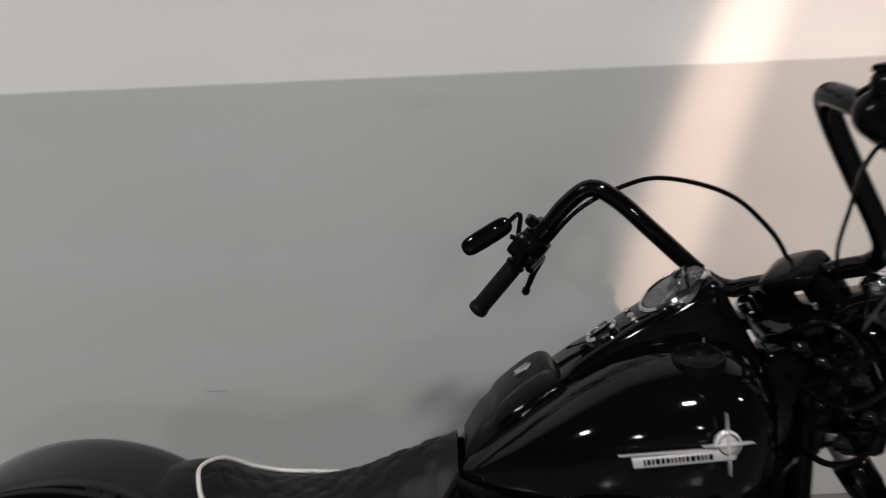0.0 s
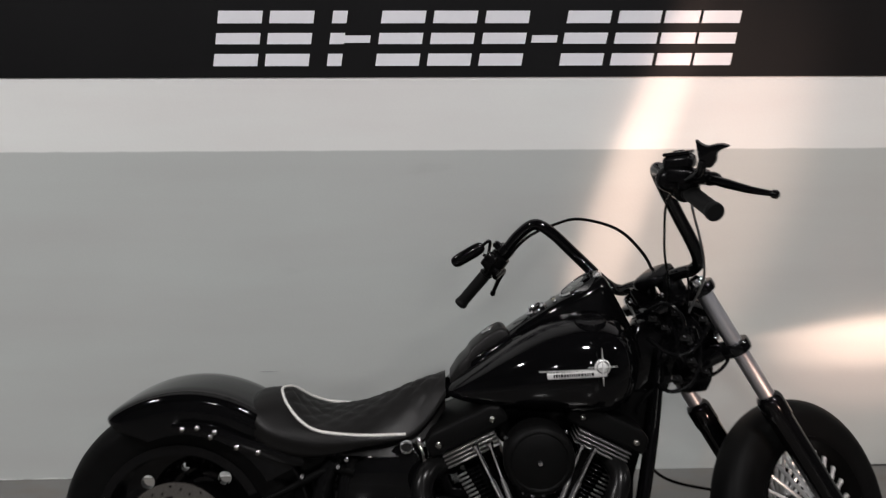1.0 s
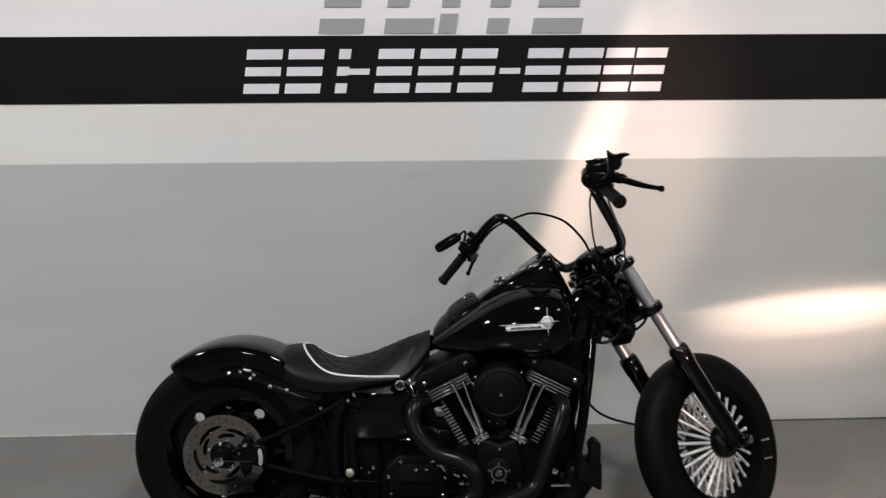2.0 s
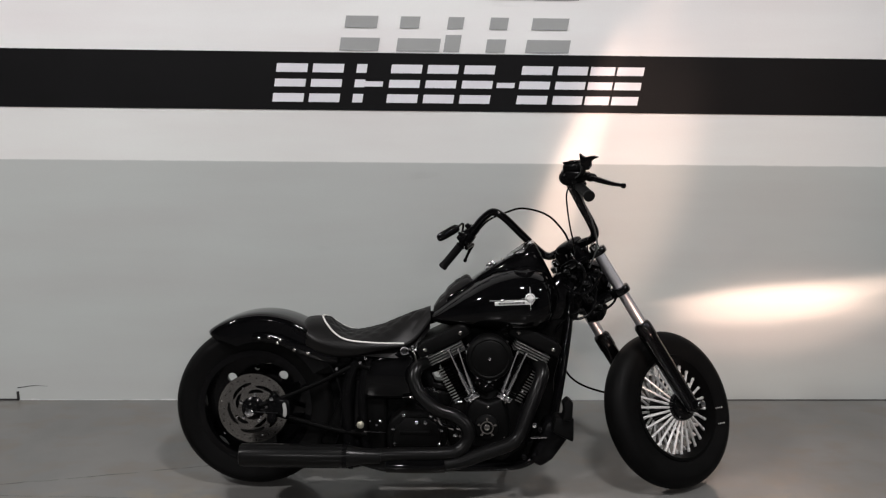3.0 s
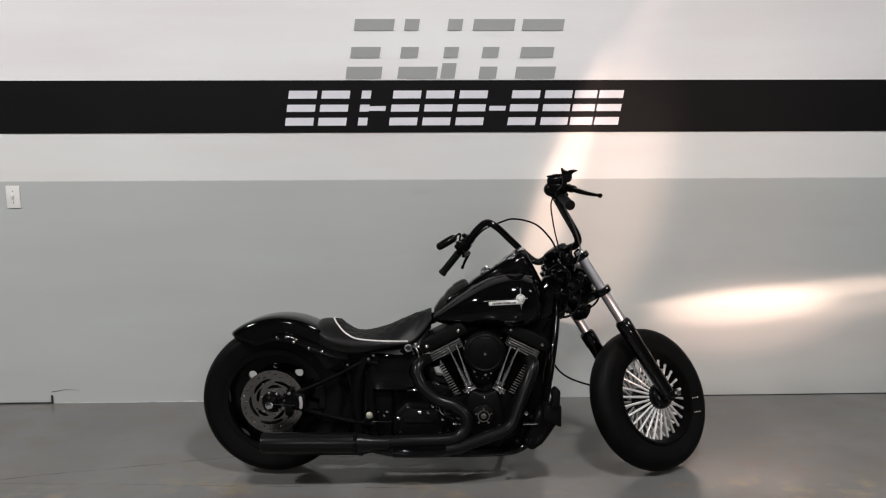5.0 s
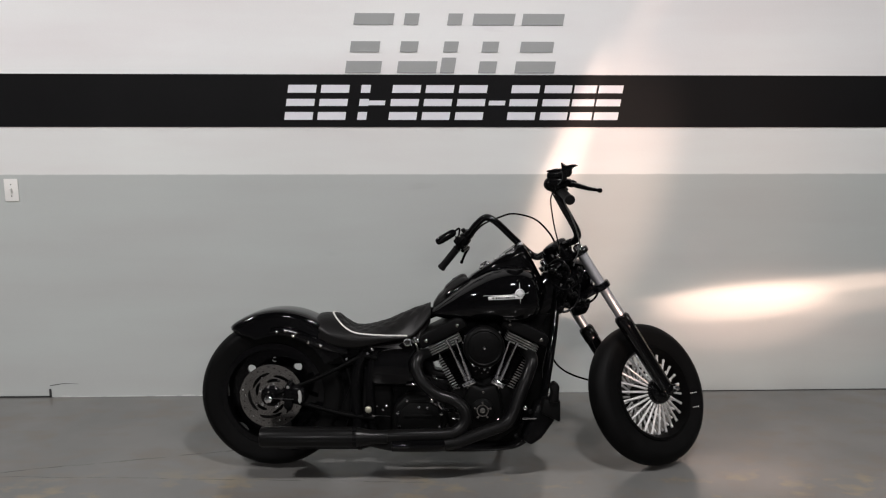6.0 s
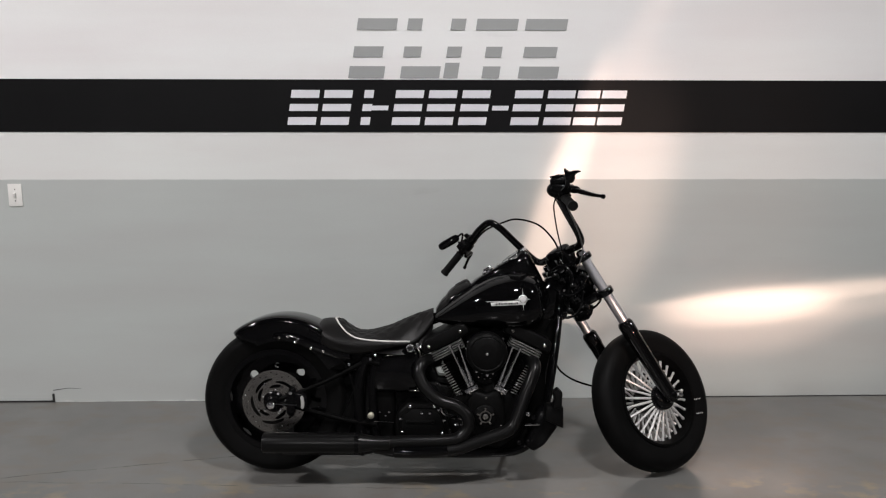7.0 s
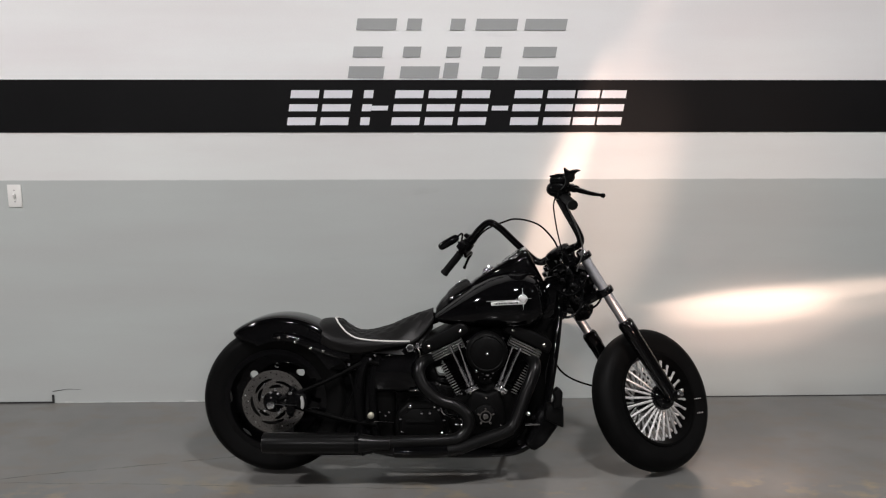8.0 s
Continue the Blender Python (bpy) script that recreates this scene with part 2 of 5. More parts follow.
    nt.links.new(ramp_node(noise_node(7, 6), 0.35, 0.7, 0.14, 0.26), b.inputs["Roughness"])
    b.inputs["Specular IOR Level"].default_value = 0.5
    bp = nt.nodes.new("ShaderNodeBump")
    bp.inputs["Strength"].default_value, bp.inputs["Distance"].default_value = 0.2, 0.001
    nt.links.new(noise_node(14, 5), bp.inputs["Height"])
    nt.links.new(bp.outputs[0], b.inputs["Normal"])
    return m


FLOOR_X, FLOOR_Y = 1.0, -7.0  # the floor slab's middle
GLASS, TUBE, WALL, FLOOR = glass_material(), light_material("lamp_diffuser", (1.0, 0.965, 0.97, 1), 8.0), wall_material(), floor_material()
# glow for the panes of a window added out of view
PANE_GLOW = light_material("glowing_pane", (1.0, 0.97, 0.93, 1), 4.0)

# ---- mesh helpers ----
I4 = Matrix.Identity(4)


def part(name, bm, material, parent=None, label="", sharp=38):
    """Links a bmesh as one mesh object under a thing or a part."""
    bmesh.ops.recalc_face_normals(bm, faces=bm.faces)
    me = bpy.data.meshes.new(name)
    bm.to_mesh(me)
    bm.free()
    me.materials.append(material)
    me.polygons.foreach_set("use_smooth", [True] * len(me.polygons))
    me.set_sharp_from_angle(angle=radians(sharp))
    ob = new(name, me)
    if parent is not None:
        ob.parent = parent
    if label:
        ob["label"] = label
    return ob


def again(ob, m):
    """Another object on the same mesh, under the same parent."""
    o = new(ob.name.split(".")[0], ob.data)
    o.parent, o.matrix_local = ob.parent, m
    if "label" in ob:
        o["label"] = ob["label"]
    return o


def bm_new():
    return bmesh.new()


def curve_points(pts, steps=6, closed=False):
    """A smooth curve (Catmull-Rom) through the points."""
    p = [Vector(q) for q in pts]
    n = len(p)
    out = []
    last = n if closed else n - 1
    for i in range(last):
        a = p[(i - 1) % n] if closed or i else p[0] * 2 - p[1]
        b, c = p[i], p[(i + 1) % n]
        d = p[(i + 2) % n] if closed or i + 2 < n else c * 2 - b
        for k in range(steps):
            t = k / steps
            out.append(0.5 * (2 * b + (c - a) * t + (2 * a - 5 * b + 4 * c - d) * t * t + (3 * b - a - 3 * c + d) * t ** 3))
    if not closed:
        out.append(p[-1])
    return out


def loft(bm, rings, caps=True, wrap=True):
    """A skin over rings of equal length."""
    vs = [[bm.verts.new(v) for v in r] for r in rings]
    n = len(vs[0])
    for a, b in zip(vs, vs[1:]):
        for i in range(n if wrap else n - 1):
            j = (i + 1) % n
            bm.faces.new((a[i], a[j], b[j], b[i]))
    if caps and wrap:
        bm.faces.new(vs[0][::-1])
        bm.faces.new(vs[-1])
    return vs


def tube(bm, pts, r, n=12, steps=6, m=I4, closed=False):
    """A round rod along a smooth curve; r: one radius, or one for each given point."""
    c = curve_points(pts, steps, closed)
    radii = [r] * len(c) if not isinstance(r, (list, tuple)) else [
        r[min(int(i / steps), len(r) - 1)] * (1 - (i / steps) % 1) + r[min(int(i / steps) + 1, len(r) - 1)] * ((i / steps) % 1) for i in range(len(c))]
    side = None
    rings = []
    for i, q in enumerate(c):
        if closed:
            d = (c[(i + 1) % len(c)] - c[i - 1]).normalized()
        else:
            d = (c[min(i + 1, len(c) - 1)] - c[max(i - 1, 0)]).normalized()
        if side is None:
            side = d.orthogonal().normalized()
        side = (side - d * side.dot(d)).normalized()
        up = d.cross(side)
        rings.append([m @ (q + radii[i] * (math.cos(2 * math.pi * k / n) * side + math.sin(2 * math.pi * k / n) * up)) for k in range(n)])
    if closed:
        rings.append(rings[0])
        loft(bm, rings, caps=False)
        bmesh.ops.remove_doubles(bm, verts=bm.verts, dist=1e-6)
    else:
        loft(bm, rings)


def lathe(bm, profile, m, n=40, closed=False):
    """Turns a profile of (along, radius) round m's z axis."""
    rings = [[m @ Vector((r * math.cos(2 * math.pi * k / n), r * math.sin(2 * math.pi * k / n), a)) for k in range(n)] for a, r in profile]
    if closed:
        loft(bm, rings + rings[:1], caps=False)
        bmesh.ops.remove_doubles(bm, verts=bm.verts, dist=1e-6)
    else:
        loft(bm, rings)


def box(bm, size, m, bevel=0.0, seg=2):
    got = bmesh.ops.create_cube(bm, size=1, matrix=m @ Matrix.Diagonal((*size, 1)))
    if bevel:
        edges = list({e for v in got["verts"] for e in v.link_edges})
        bmesh.ops.bevel(bm, geom=edges, offset=bevel, segments=seg, affect="EDGES", profile=0.5)


def plate(bm, outline, holes, depth, m):
    """A flat plate with holes: outline and holes in m's x, y; depth along its z."""
    tmp = bmesh.new()
    edges = []
    for loop in [outline] + holes:
        vs = [tmp.verts.new((x, y, 0)) for x, y in loop]
        edges += [tmp.edges.new((vs[i], vs[(i + 1) % len(vs)])) for i in range(len(vs))]
    bmesh.ops.triangle_fill(tmp, use_beauty=True, use_dissolve=False, edges=edges)
    got = bmesh.ops.extrude_face_region(tmp, geom=list(tmp.faces))
    bmesh.ops.translate(tmp, vec=(0, 0, depth), verts=[g for g in got["geom"] if isinstance(g, bmesh.types.BMVert)])
    me = bpy.data.meshes.new("tmp")
    bmesh.ops.recalc_face_normals(tmp, faces=tmp.faces)
    bmesh.ops.transform(tmp, matrix=m, verts=tmp.verts)
    tmp.to_mesh(me)
    tmp.free()
    bm.from_mesh(me)
    bpy.data.meshes.remove(me)


def ring2d(cx, cy, r, n=16, a0=0.0):
    return [(cx + r * math.cos(a0 + 2 * math.pi * k / n), cy + r * math.sin(a0 + 2 * math.pi * k / n)) for k in range(n)]


def prism(bm, outline, y0, y1, bevel=0.0, m=I4, seg=2):
    """An outline in x, z, given thickness from y0 to y1, with rounded edges."""
    tmp = bmesh.new()
    f = tmp.faces.new([tmp.verts.new((x, y0, z)) for x, z in outline])
    got = bmesh.ops.extrude_face_region(tmp, geom=[f])
    bmesh.ops.translate(tmp, vec=(0, y1 - y0, 0), verts=[g for g in got["geom"] if isinstance(g, bmesh.types.BMVert)])
    bmesh.ops.recalc_face_normals(tmp, faces=tmp.faces)
    if bevel:
        bmesh.ops.bevel(tmp, geom=list(tmp.edges), offset=bevel, segments=seg, affect="EDGES", profile=0.5)
    bmesh.ops.transform(tmp, matrix=m, verts=tmp.verts)
    me = bpy.data.meshes.new("tmp")
    tmp.to_mesh(me)
    tmp.free()
    bm.from_mesh(me)
    bpy.data.meshes.remove(me)


def oval(cx, cy, z0, z1, w, power=2.4, n=32):
    """A rounded cross-section in y, z at x = cx."""
    out = []
    zc, h = (z0 + z1) / 2, (z1 - z0) / 2
    for k in range(n):
        c, s = math.cos(2 * math.pi * k / n), math.sin(2 * math.pi * k / n)
        out.append(Vector((cx, cy + w * math.copysign(abs(c) ** (2 / power), c), zc + h * math.copysign(abs(s) ** (2 / power), s))))
    return out


def axis(at, direction):
    """A pose at a place whose z axis points along direction."""
    return Matrix.Translation(at) @ Vector(direction).to_track_quat("Z", "Y").to_matrix().to_4x4()


def lerp_table(table, x):
    """Piecewise smooth value from rows of (x, value)."""
    if x <= table[0][0]:
        return table[0][1]
    for (a, va), (b, vb) in zip(table, table[1:]):
        if x <= b:
            t = (x - a) / (b - a)
            return va + (vb - va) * t
    return table[-1][1]


# ---- the room ----
X0, X1, Y0, HIGH = -9.0, 11.0, -14.0, 5.4


def slab(name, size, at, material, label, category):
    bm = bm_new()
    box(bm, size, I4)
    ob = part(name, bm, material, None, label)
    ob.location = at
    return tagged(ob, category=category, kind="structure")


wall_bm = bm_new()
box(wall_bm, (X1 - X0, 0.2, HIGH), pose((X0 + X1) / 2, 0.1, HIGH / 2))
tagged(part("wall_north", wall_bm, WALL, None, "two-tone painted wall, off-white above and grey below"), category="wall", kind="structure")
slab("floor", (X1 - X0 + 0.4, -Y0 + 0.4, 0.2), ((X0 + X1) / 2, Y0 / 2, -0.1), FLOOR, "worn grey painted concrete floor with yellowish bare patches", "floor")
# unseen ceiling and walls, added dark so the black paint reflects little
slab("ceiling", (X1 - X0 + 0.4, -Y0 + 0.4, 0.2), ((X0 + X1) / 2, Y0 / 2, HIGH + 0.1), CEIL, "plain unseen ceiling, kept dark to hold reflections down", "ceiling")
slab("wall_west", (0.2, -Y0, HIGH), (X0 - 0.1, Y0 / 2, HIGH / 2), PLAIN, "plain unseen wall, kept dark to hold reflections down", "wall")
slab("wall_east", (0.2, -Y0, HIGH), (X1 + 0.1, Y0 / 2, HIGH / 2), PLAIN, "plain unseen wall, kept dark to hold reflections down", "wall")
slab("wall_south", (X1 - X0, 0.2, HIGH), ((X0 + X1) / 2, Y0 - 0.1, HIGH / 2), PLAIN, "plain unseen wall, kept dark to hold reflections down", "wall")


# made-up window, never in view, set behind the added wall spots
def added_window():
    ob = new("unseen_window_1")
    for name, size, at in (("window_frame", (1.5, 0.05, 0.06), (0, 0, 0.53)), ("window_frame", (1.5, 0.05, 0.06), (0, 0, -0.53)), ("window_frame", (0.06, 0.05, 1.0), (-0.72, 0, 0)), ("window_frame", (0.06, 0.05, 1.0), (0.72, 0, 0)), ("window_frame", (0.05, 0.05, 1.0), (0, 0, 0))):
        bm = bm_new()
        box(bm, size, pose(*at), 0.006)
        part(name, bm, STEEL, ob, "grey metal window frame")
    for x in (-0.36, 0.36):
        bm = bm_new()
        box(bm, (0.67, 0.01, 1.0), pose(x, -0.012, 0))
        part("pane", bm, PANE_GLOW, ob, "glowing pane of the made-up window")
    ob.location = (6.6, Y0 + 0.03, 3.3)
    return tagged(ob, "small made-up glowing window in the unseen far wall", "window", kind="structure")


def ceiling_light():
    ob = new("ceiling_light")
    bm = bm_new()
    prism(bm, [(-0.20, -0.02), (0.20, -0.02), (0.17, 0.05), (0.08, 0.09), (-0.08, 0.09), (-0.17, 0.05)], -0.34, 0.34, 0.01)
    part("housing", bm, SATIN, ob, "dark metal lamp housing")
    bm = bm_new()
    box(bm, (0.23, 0.43, 0.012), pose(0, 0, -0.028), 0.003)
    part("diffuser", bm, TUBE, ob, "lit white diffuser")
    for y in (-0.25, 0.25):
        bm = bm_new()
        tube(bm, [(0, y, 0.08), (0, y, 0.80)], 0.006, 6, 1)
        part("hanger", bm, STEEL, ob)
    return tagged(ob, "hanging rectangular high-bay ceiling light, switched on", "ceiling light", "ceiling lights")


added_window()
first_light = ceiling_light()
first_light.matrix_basis = pose(LIGHTS[0][0], LIGHTS[0][1], LIGHT_HEIGHT + 0.028, 0, 0, 90)
for lx, ly in LIGHTS[1:]:
    copy_thing(first_light, pose(lx, ly, LIGHT_HEIGHT + 0.028, 0, 0, 90))

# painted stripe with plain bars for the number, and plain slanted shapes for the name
bm = bm_new()
box(bm, (X1 - X0 - 0.02, 0.004, 0.268), pose((X0 + X1) / 2, -0.002, 1.595))
stripe = tagged(part("wall_stripe", bm, STRIPE, None, "broad matte black vinyl stripe on the wall"), category="stripe", kind="structure")


def slanted(x0, x1, z0, z1, lean, y0, y1):
    """A leaning bar with its foot from x0 to x1."""
    bm = bm_new()
    over = lean * (z1 - z0)
    prism(bm, [(x0, z0), (x1, z0), (x1 + over, z1), (x0 + over, z1)], y0, y1)
    return bm


SLANT = 0.155
z0, z1 = 1.498, 1.676
for a, b in ((-0.038, 0.108), (0.132, 0.282), (0.338, 0.386), (0.500, 0.650), (0.672, 0.822), (0.845, 0.995), (1.118, 1.268), (1.290, 1.432), (1.445, 1.572), (1.562, 1.700)):
    for foot, tall in ((0.0, 0.040), (0.071, 0.036), (0.138, 0.040)):
        shift = SLANT * foot
        part("number_bar", slanted(a + shift, min(b, a + 0.145) + shift, z0 + foot, z0 + foot + tall, SLANT, -0.0075, -0.0035), WHITE_VINYL, stripe, "white vinyl bar")
for a in (0.398, 1.022):
    part("number_bar", slanted(a, a + 0.085, 1.573, 1.597, SLANT, -0.0075, -0.0035), WHITE_VINYL, stripe, "short white vinyl dash")

sign = tagged(part("wall_sign", slanted(0.768, 0.842, 1.737, 1.815, SLANT, -0.005, 0.0), GREY_VINYL, None, "rows of slanted grey vinyl bars on the white wall"), category="sign")
LOW, MIDDLE, TOP = (1.737, 1.797), (1.842, 1.896), (1.978, 2.035)
for a, b, (foot, head) in (
        (0.280, 0.462, LOW), (0.290, 0.440, MIDDLE), (0.290, 0.492, TOP), (0.546, 0.748, LOW), (0.546, 0.636, MIDDLE), (0.546, 0.620, TOP), (0.768, 0.842, MIDDLE), (0.768, 0.842, TOP),
        (0.966, 1.056, LOW), (0.966, 1.050, MIDDLE), (0.898, 1.110, TOP), (1.154, 1.360, LOW), (1.164, 1.334, MIDDLE), (1.150, 1.363, TOP)):
    lean = SLANT * (foot - 1.737)
    part("slanted_bar", slanted(a + lean, b + lean, foot, head, SLANT, -0.005, 0.0), GREY_VINYL, sign)


def light_switch():
    ob = new("light_switch")
    bm = bm_new()
    box(bm, (0.072, 0.007, 0.118), pose(0, -0.0035, 0), 0.003)
    part("plate", bm, PLASTIC, ob)
    bm = bm_new()
    box(bm, (0.011, 0.016, 0.024), pose(0, -0.012, 0, 22), 0.002)
    part("toggle", bm, PLASTIC, ob)
    for z in (-0.03, 0.03):
        bm = bm_new()
        lathe(bm, [(0, 0.003), (0.0015, 0.0025)], axis((0, -0.0068, z), (0, -1, 0)), 10)
        part("screw", bm, STEEL, ob)
    ob.location = (-1.462, 0, 1.134)
    return tagged(ob, "white plastic light switch on the wall by the painted line", "light switch")


light_switch()

# the joint between wall and floor
bm = bm_new()
box(bm, (7.6, 0.006, 0.008), pose(-5.15, -0.003, 0.004))
tagged(part("trim", bm, DARK, None, "dark open gap along the foot of the wall"), category="gap", kind="structure")
bm = bm_new()
box(bm, (0.010, 0.006, 0.045), pose(-1.352, -0.003, 0.024))
tagged(part("trim", bm, DARK, None, "short dark upright slit at the foot of the wall"), category="gap", kind="structure")
bm = bm_new()
box(bm, (8.8, 0.004, 0.004), pose(6.55, -0.002, 0.002))
tagged(part("trim", bm, DARK, None, "thin dark joint along the foot of the wall"), category="gap", kind="structure")

edge_line = random.Random(8)
bm = bm_new()
x = -1.33
while x < 1.0:
    w = edge_line.uniform(0.05, 0.22)
    h = edge_line.uniform(0.003, 0.008)
    prism(bm, [(x, 0.001), (x + w, 0.001), (x + w * 0.95, h * 0.6), (x + w * 0.6, h), (x + w * 0.2, h * 0.8)], -0.004, -0.001)
    x += w + edge_line.uniform(0.0, 0.05)
tagged(part("trim", bm, CHIP, None, "chipped pale paint edge along the wall foot"), category="paint edge", kind="structure")
bm = bm_new()
tube(bm, [(-1.352, -0.001, 0.066), (-1.31, -0.001, 0.072), (-1.27, -0.001, 0.078), (-1.20, -0.001, 0.074)], [0.002, 0.0016, 0.0012, 0.0006], 6, 4)
tagged(part("trim", bm, DARK, None, "fine dark crack in the wall by the slit"), category="crack", kind="structure")
bm = bm_new()
prism(bm, [(0.055, 0.4135), (0.080, 0.411), (0.112, 0.412), (0.125, 0.4145), (0.100, 0.4165), (0.070, 0.4160)], -0.0012, 0.0)
tagged(part("trim", bm, GREY_VINYL, None, "faint grey scuff mark on the wall paint"), category="scuff mark", kind="structure")

# ---- the motorcycle ----
bike = tagged(new("motorcycle"), "gloss black custom cruiser motorcycle leaning on its side stand", "motorcycle")
bike.matrix_basis = pose(1.5, -0.915, -0.010, 0, 0, -1.7) @ pose(-1.5, 0, 0, -8)

RAKE, STEER = radians(32.4), radians(35.6)
UP = Vector((-math.sin(RAKE), 0, math.cos(RAKE)))
FWD0 = Vector((math.cos(RAKE), 0, math.sin(RAKE)))
LEFT0 = Vector((0, 1, 0))
FWD = math.cos(STEER) * FWD0 + math.sin(STEER) * LEFT0
LEFT = math.cos(STEER) * LEFT0 - math.sin(STEER) * FWD0
HEAD = Vector((1.316, 0, 0.80))
# the steered front end: x forward, y to the left, z up along the steering head
FM = Matrix.Translation(HEAD) @ Matrix((FWD, LEFT, UP)).transposed().to_4x4()


def tyre_profile(rim, radius, half):
    """A closed section: along the axle, and radius."""
    out = []
    for k in range(25):
        a = math.pi * k / 24
        c, s = math.cos(a), math.sin(a)
        r = rim + (radius - rim) * abs(s) ** 0.62
        out.append((half * math.copysign(abs(c) ** 0.75, c) * (0.80 + 0.20 * min(1, abs(s) * 2)), r))
    return out + [(-half * 0.7, rim - 0.012), (half * 0.7, rim - 0.012)]


def rear_wheel():
    at = Matrix.Translation((0.014, 0, 0.337)) @ pose(0, 0, 0, 90)  # z axis to the right-hand side
    bm = bm_new()
    holes = [ring2d(0.146 * math.cos(a), 0.146 * math.sin(a), 0.0185, 20) for a in (radians(3 + 45 * k) for k in range(8) if k not in (0, 2, 7))] + [ring2d(-0.007, 0.140, 0.011, 16)]
    plate(bm, ring2d(0, 0, 0.205, 72), holes, 0.02, at @ Matrix.Translation((0, 0, -0.01)))
    lathe(bm, [(-0.085, 0.20), (-0.085, 0.224), (-0.075, 0.226), (-0.06, 0.206), (0.06, 0.206), (0.075, 0.226), (0.085, 0.224), (0.085, 0.20), (0.04, 0.19), (-0.04, 0.19)], at, 64, True)
    wheel = part("rear_wheel", bm, GLOSS, bike, "solid gloss black disc wheel with round holes")
    bm = bm_new()
    lathe(bm, tyre_profile(0.218, 0.324, 0.100), at, 80, True)
    part("tyre", bm, RUBBER, wheel, "wide black rubber tyre")
    bm = bm_new()
    lathe(bm, [(-0.10, 0.045), (0.10, 0.045), (0.105, 0.035), (0.105, 0.0)], at, 32)
    part("hub", bm, SATIN, wheel)
    # slotted and drilled brake disc
    bm = bm_new()
    slots = []
    for k in range(5):
        a0 = 2 * math.pi * k / 5 + 0.4
        for r, da, w in ((0.098, 1.06, 0.0068), (0.074, 0.86, 0.0068)):
            inner = [((r - w * e - 0.012 * t / 7) * math.cos(a0 + da * t / 7), (r - w * e - 0.012 * t / 7) * math.sin(a0 + da * t / 7)) for t, e in zip(range(8), (0.4, 0.8, 1, 1, 1, 1, 0.8, 0.4))]
            outer = [((r + w * e - 0.012 * t / 7) * math.cos(a0 + da * t / 7), (r + w * e - 0.012 * t / 7) * math.sin(a0 + da * t / 7)) for t, e in zip(range(7, -1, -1), (0.4, 0.8, 1, 1, 1, 1, 0.8, 0.4))]
            slots.append(inner + outer)
            a0 += 0.62
    for k in range(30):
        a = 2 * math.pi * k / 30
        r = 0.112 + 0.0075 * (k % 3)
        slots.append(ring2d(r * math.cos(a), r * math.sin(a), 0.0035, 8))
    plate(bm, ring2d(0, 0, 0.137, 72), slots + [ring2d(0, 0, 0.04, 24)], 0.005, at @ Matrix.Translation((0, 0, 0.112)))
    disc = part("brake_disc", bm, STEEL, wheel, "slotted and drilled grey steel brake disc")
    bm = bm_new()
    lathe(bm, [(0.100, 0.048), (0.117, 0.046), (0.122, 0.038), (0.128, 0.030), (0.150, 0.022), (0.152, 0.0)], at, 32)
    part("disc_carrier", bm, SATIN, disc, "black disc carrier")
    for k in range(5):
        a = 2 * math.pi * k / 5 + 0.15
        bm = bm_new()
        lathe(bm, [(0, 0.007), (0.006, 0.007), (0.008, 0.004)], at @ Matrix.Translation((0.052 * math.cos(a), 0.052 * math.sin(a), 0.117)), 6)
        part("disc_bolt", bm, CHROME, wheel)
    bm = bm_new()
    lathe(bm, [(0.10, 0.011), (0.175, 0.011), (0.18, 0.018), (0.19, 0.018), (0.194, 0.010)], at, 6)
    part("axle_nut", bm, CHROME, wheel, "bright axle nut")
    bm = bm_new()
    tube(bm, [(0.035, -0.19, 0.342), (0.125, -0.19, 0.338)], 0.0028, 8, 1)
    lathe(bm, [(-0.006, 0.005), (0.006, 0.005)], axis((0.07, -0.19, 0.3405), (1, 0, 0)), 8)
    part("axle_adjuster", bm, CHROME, wheel, "thin chrome axle adjuster")
    for x, z in ((-0.025, 0.415), (0.085, 0.39), (0.045, 0.305), (-0.05, 0.30)):
        bm = bm_new()
        lathe(bm, [(0, 0.006), (0.005, 0.005), (0.007, 0.003)], axis((x, -0.118, z), (0, -1, 0)), 8)
        part("disc_bolt", bm, CHROME, wheel)


rear_wheel()


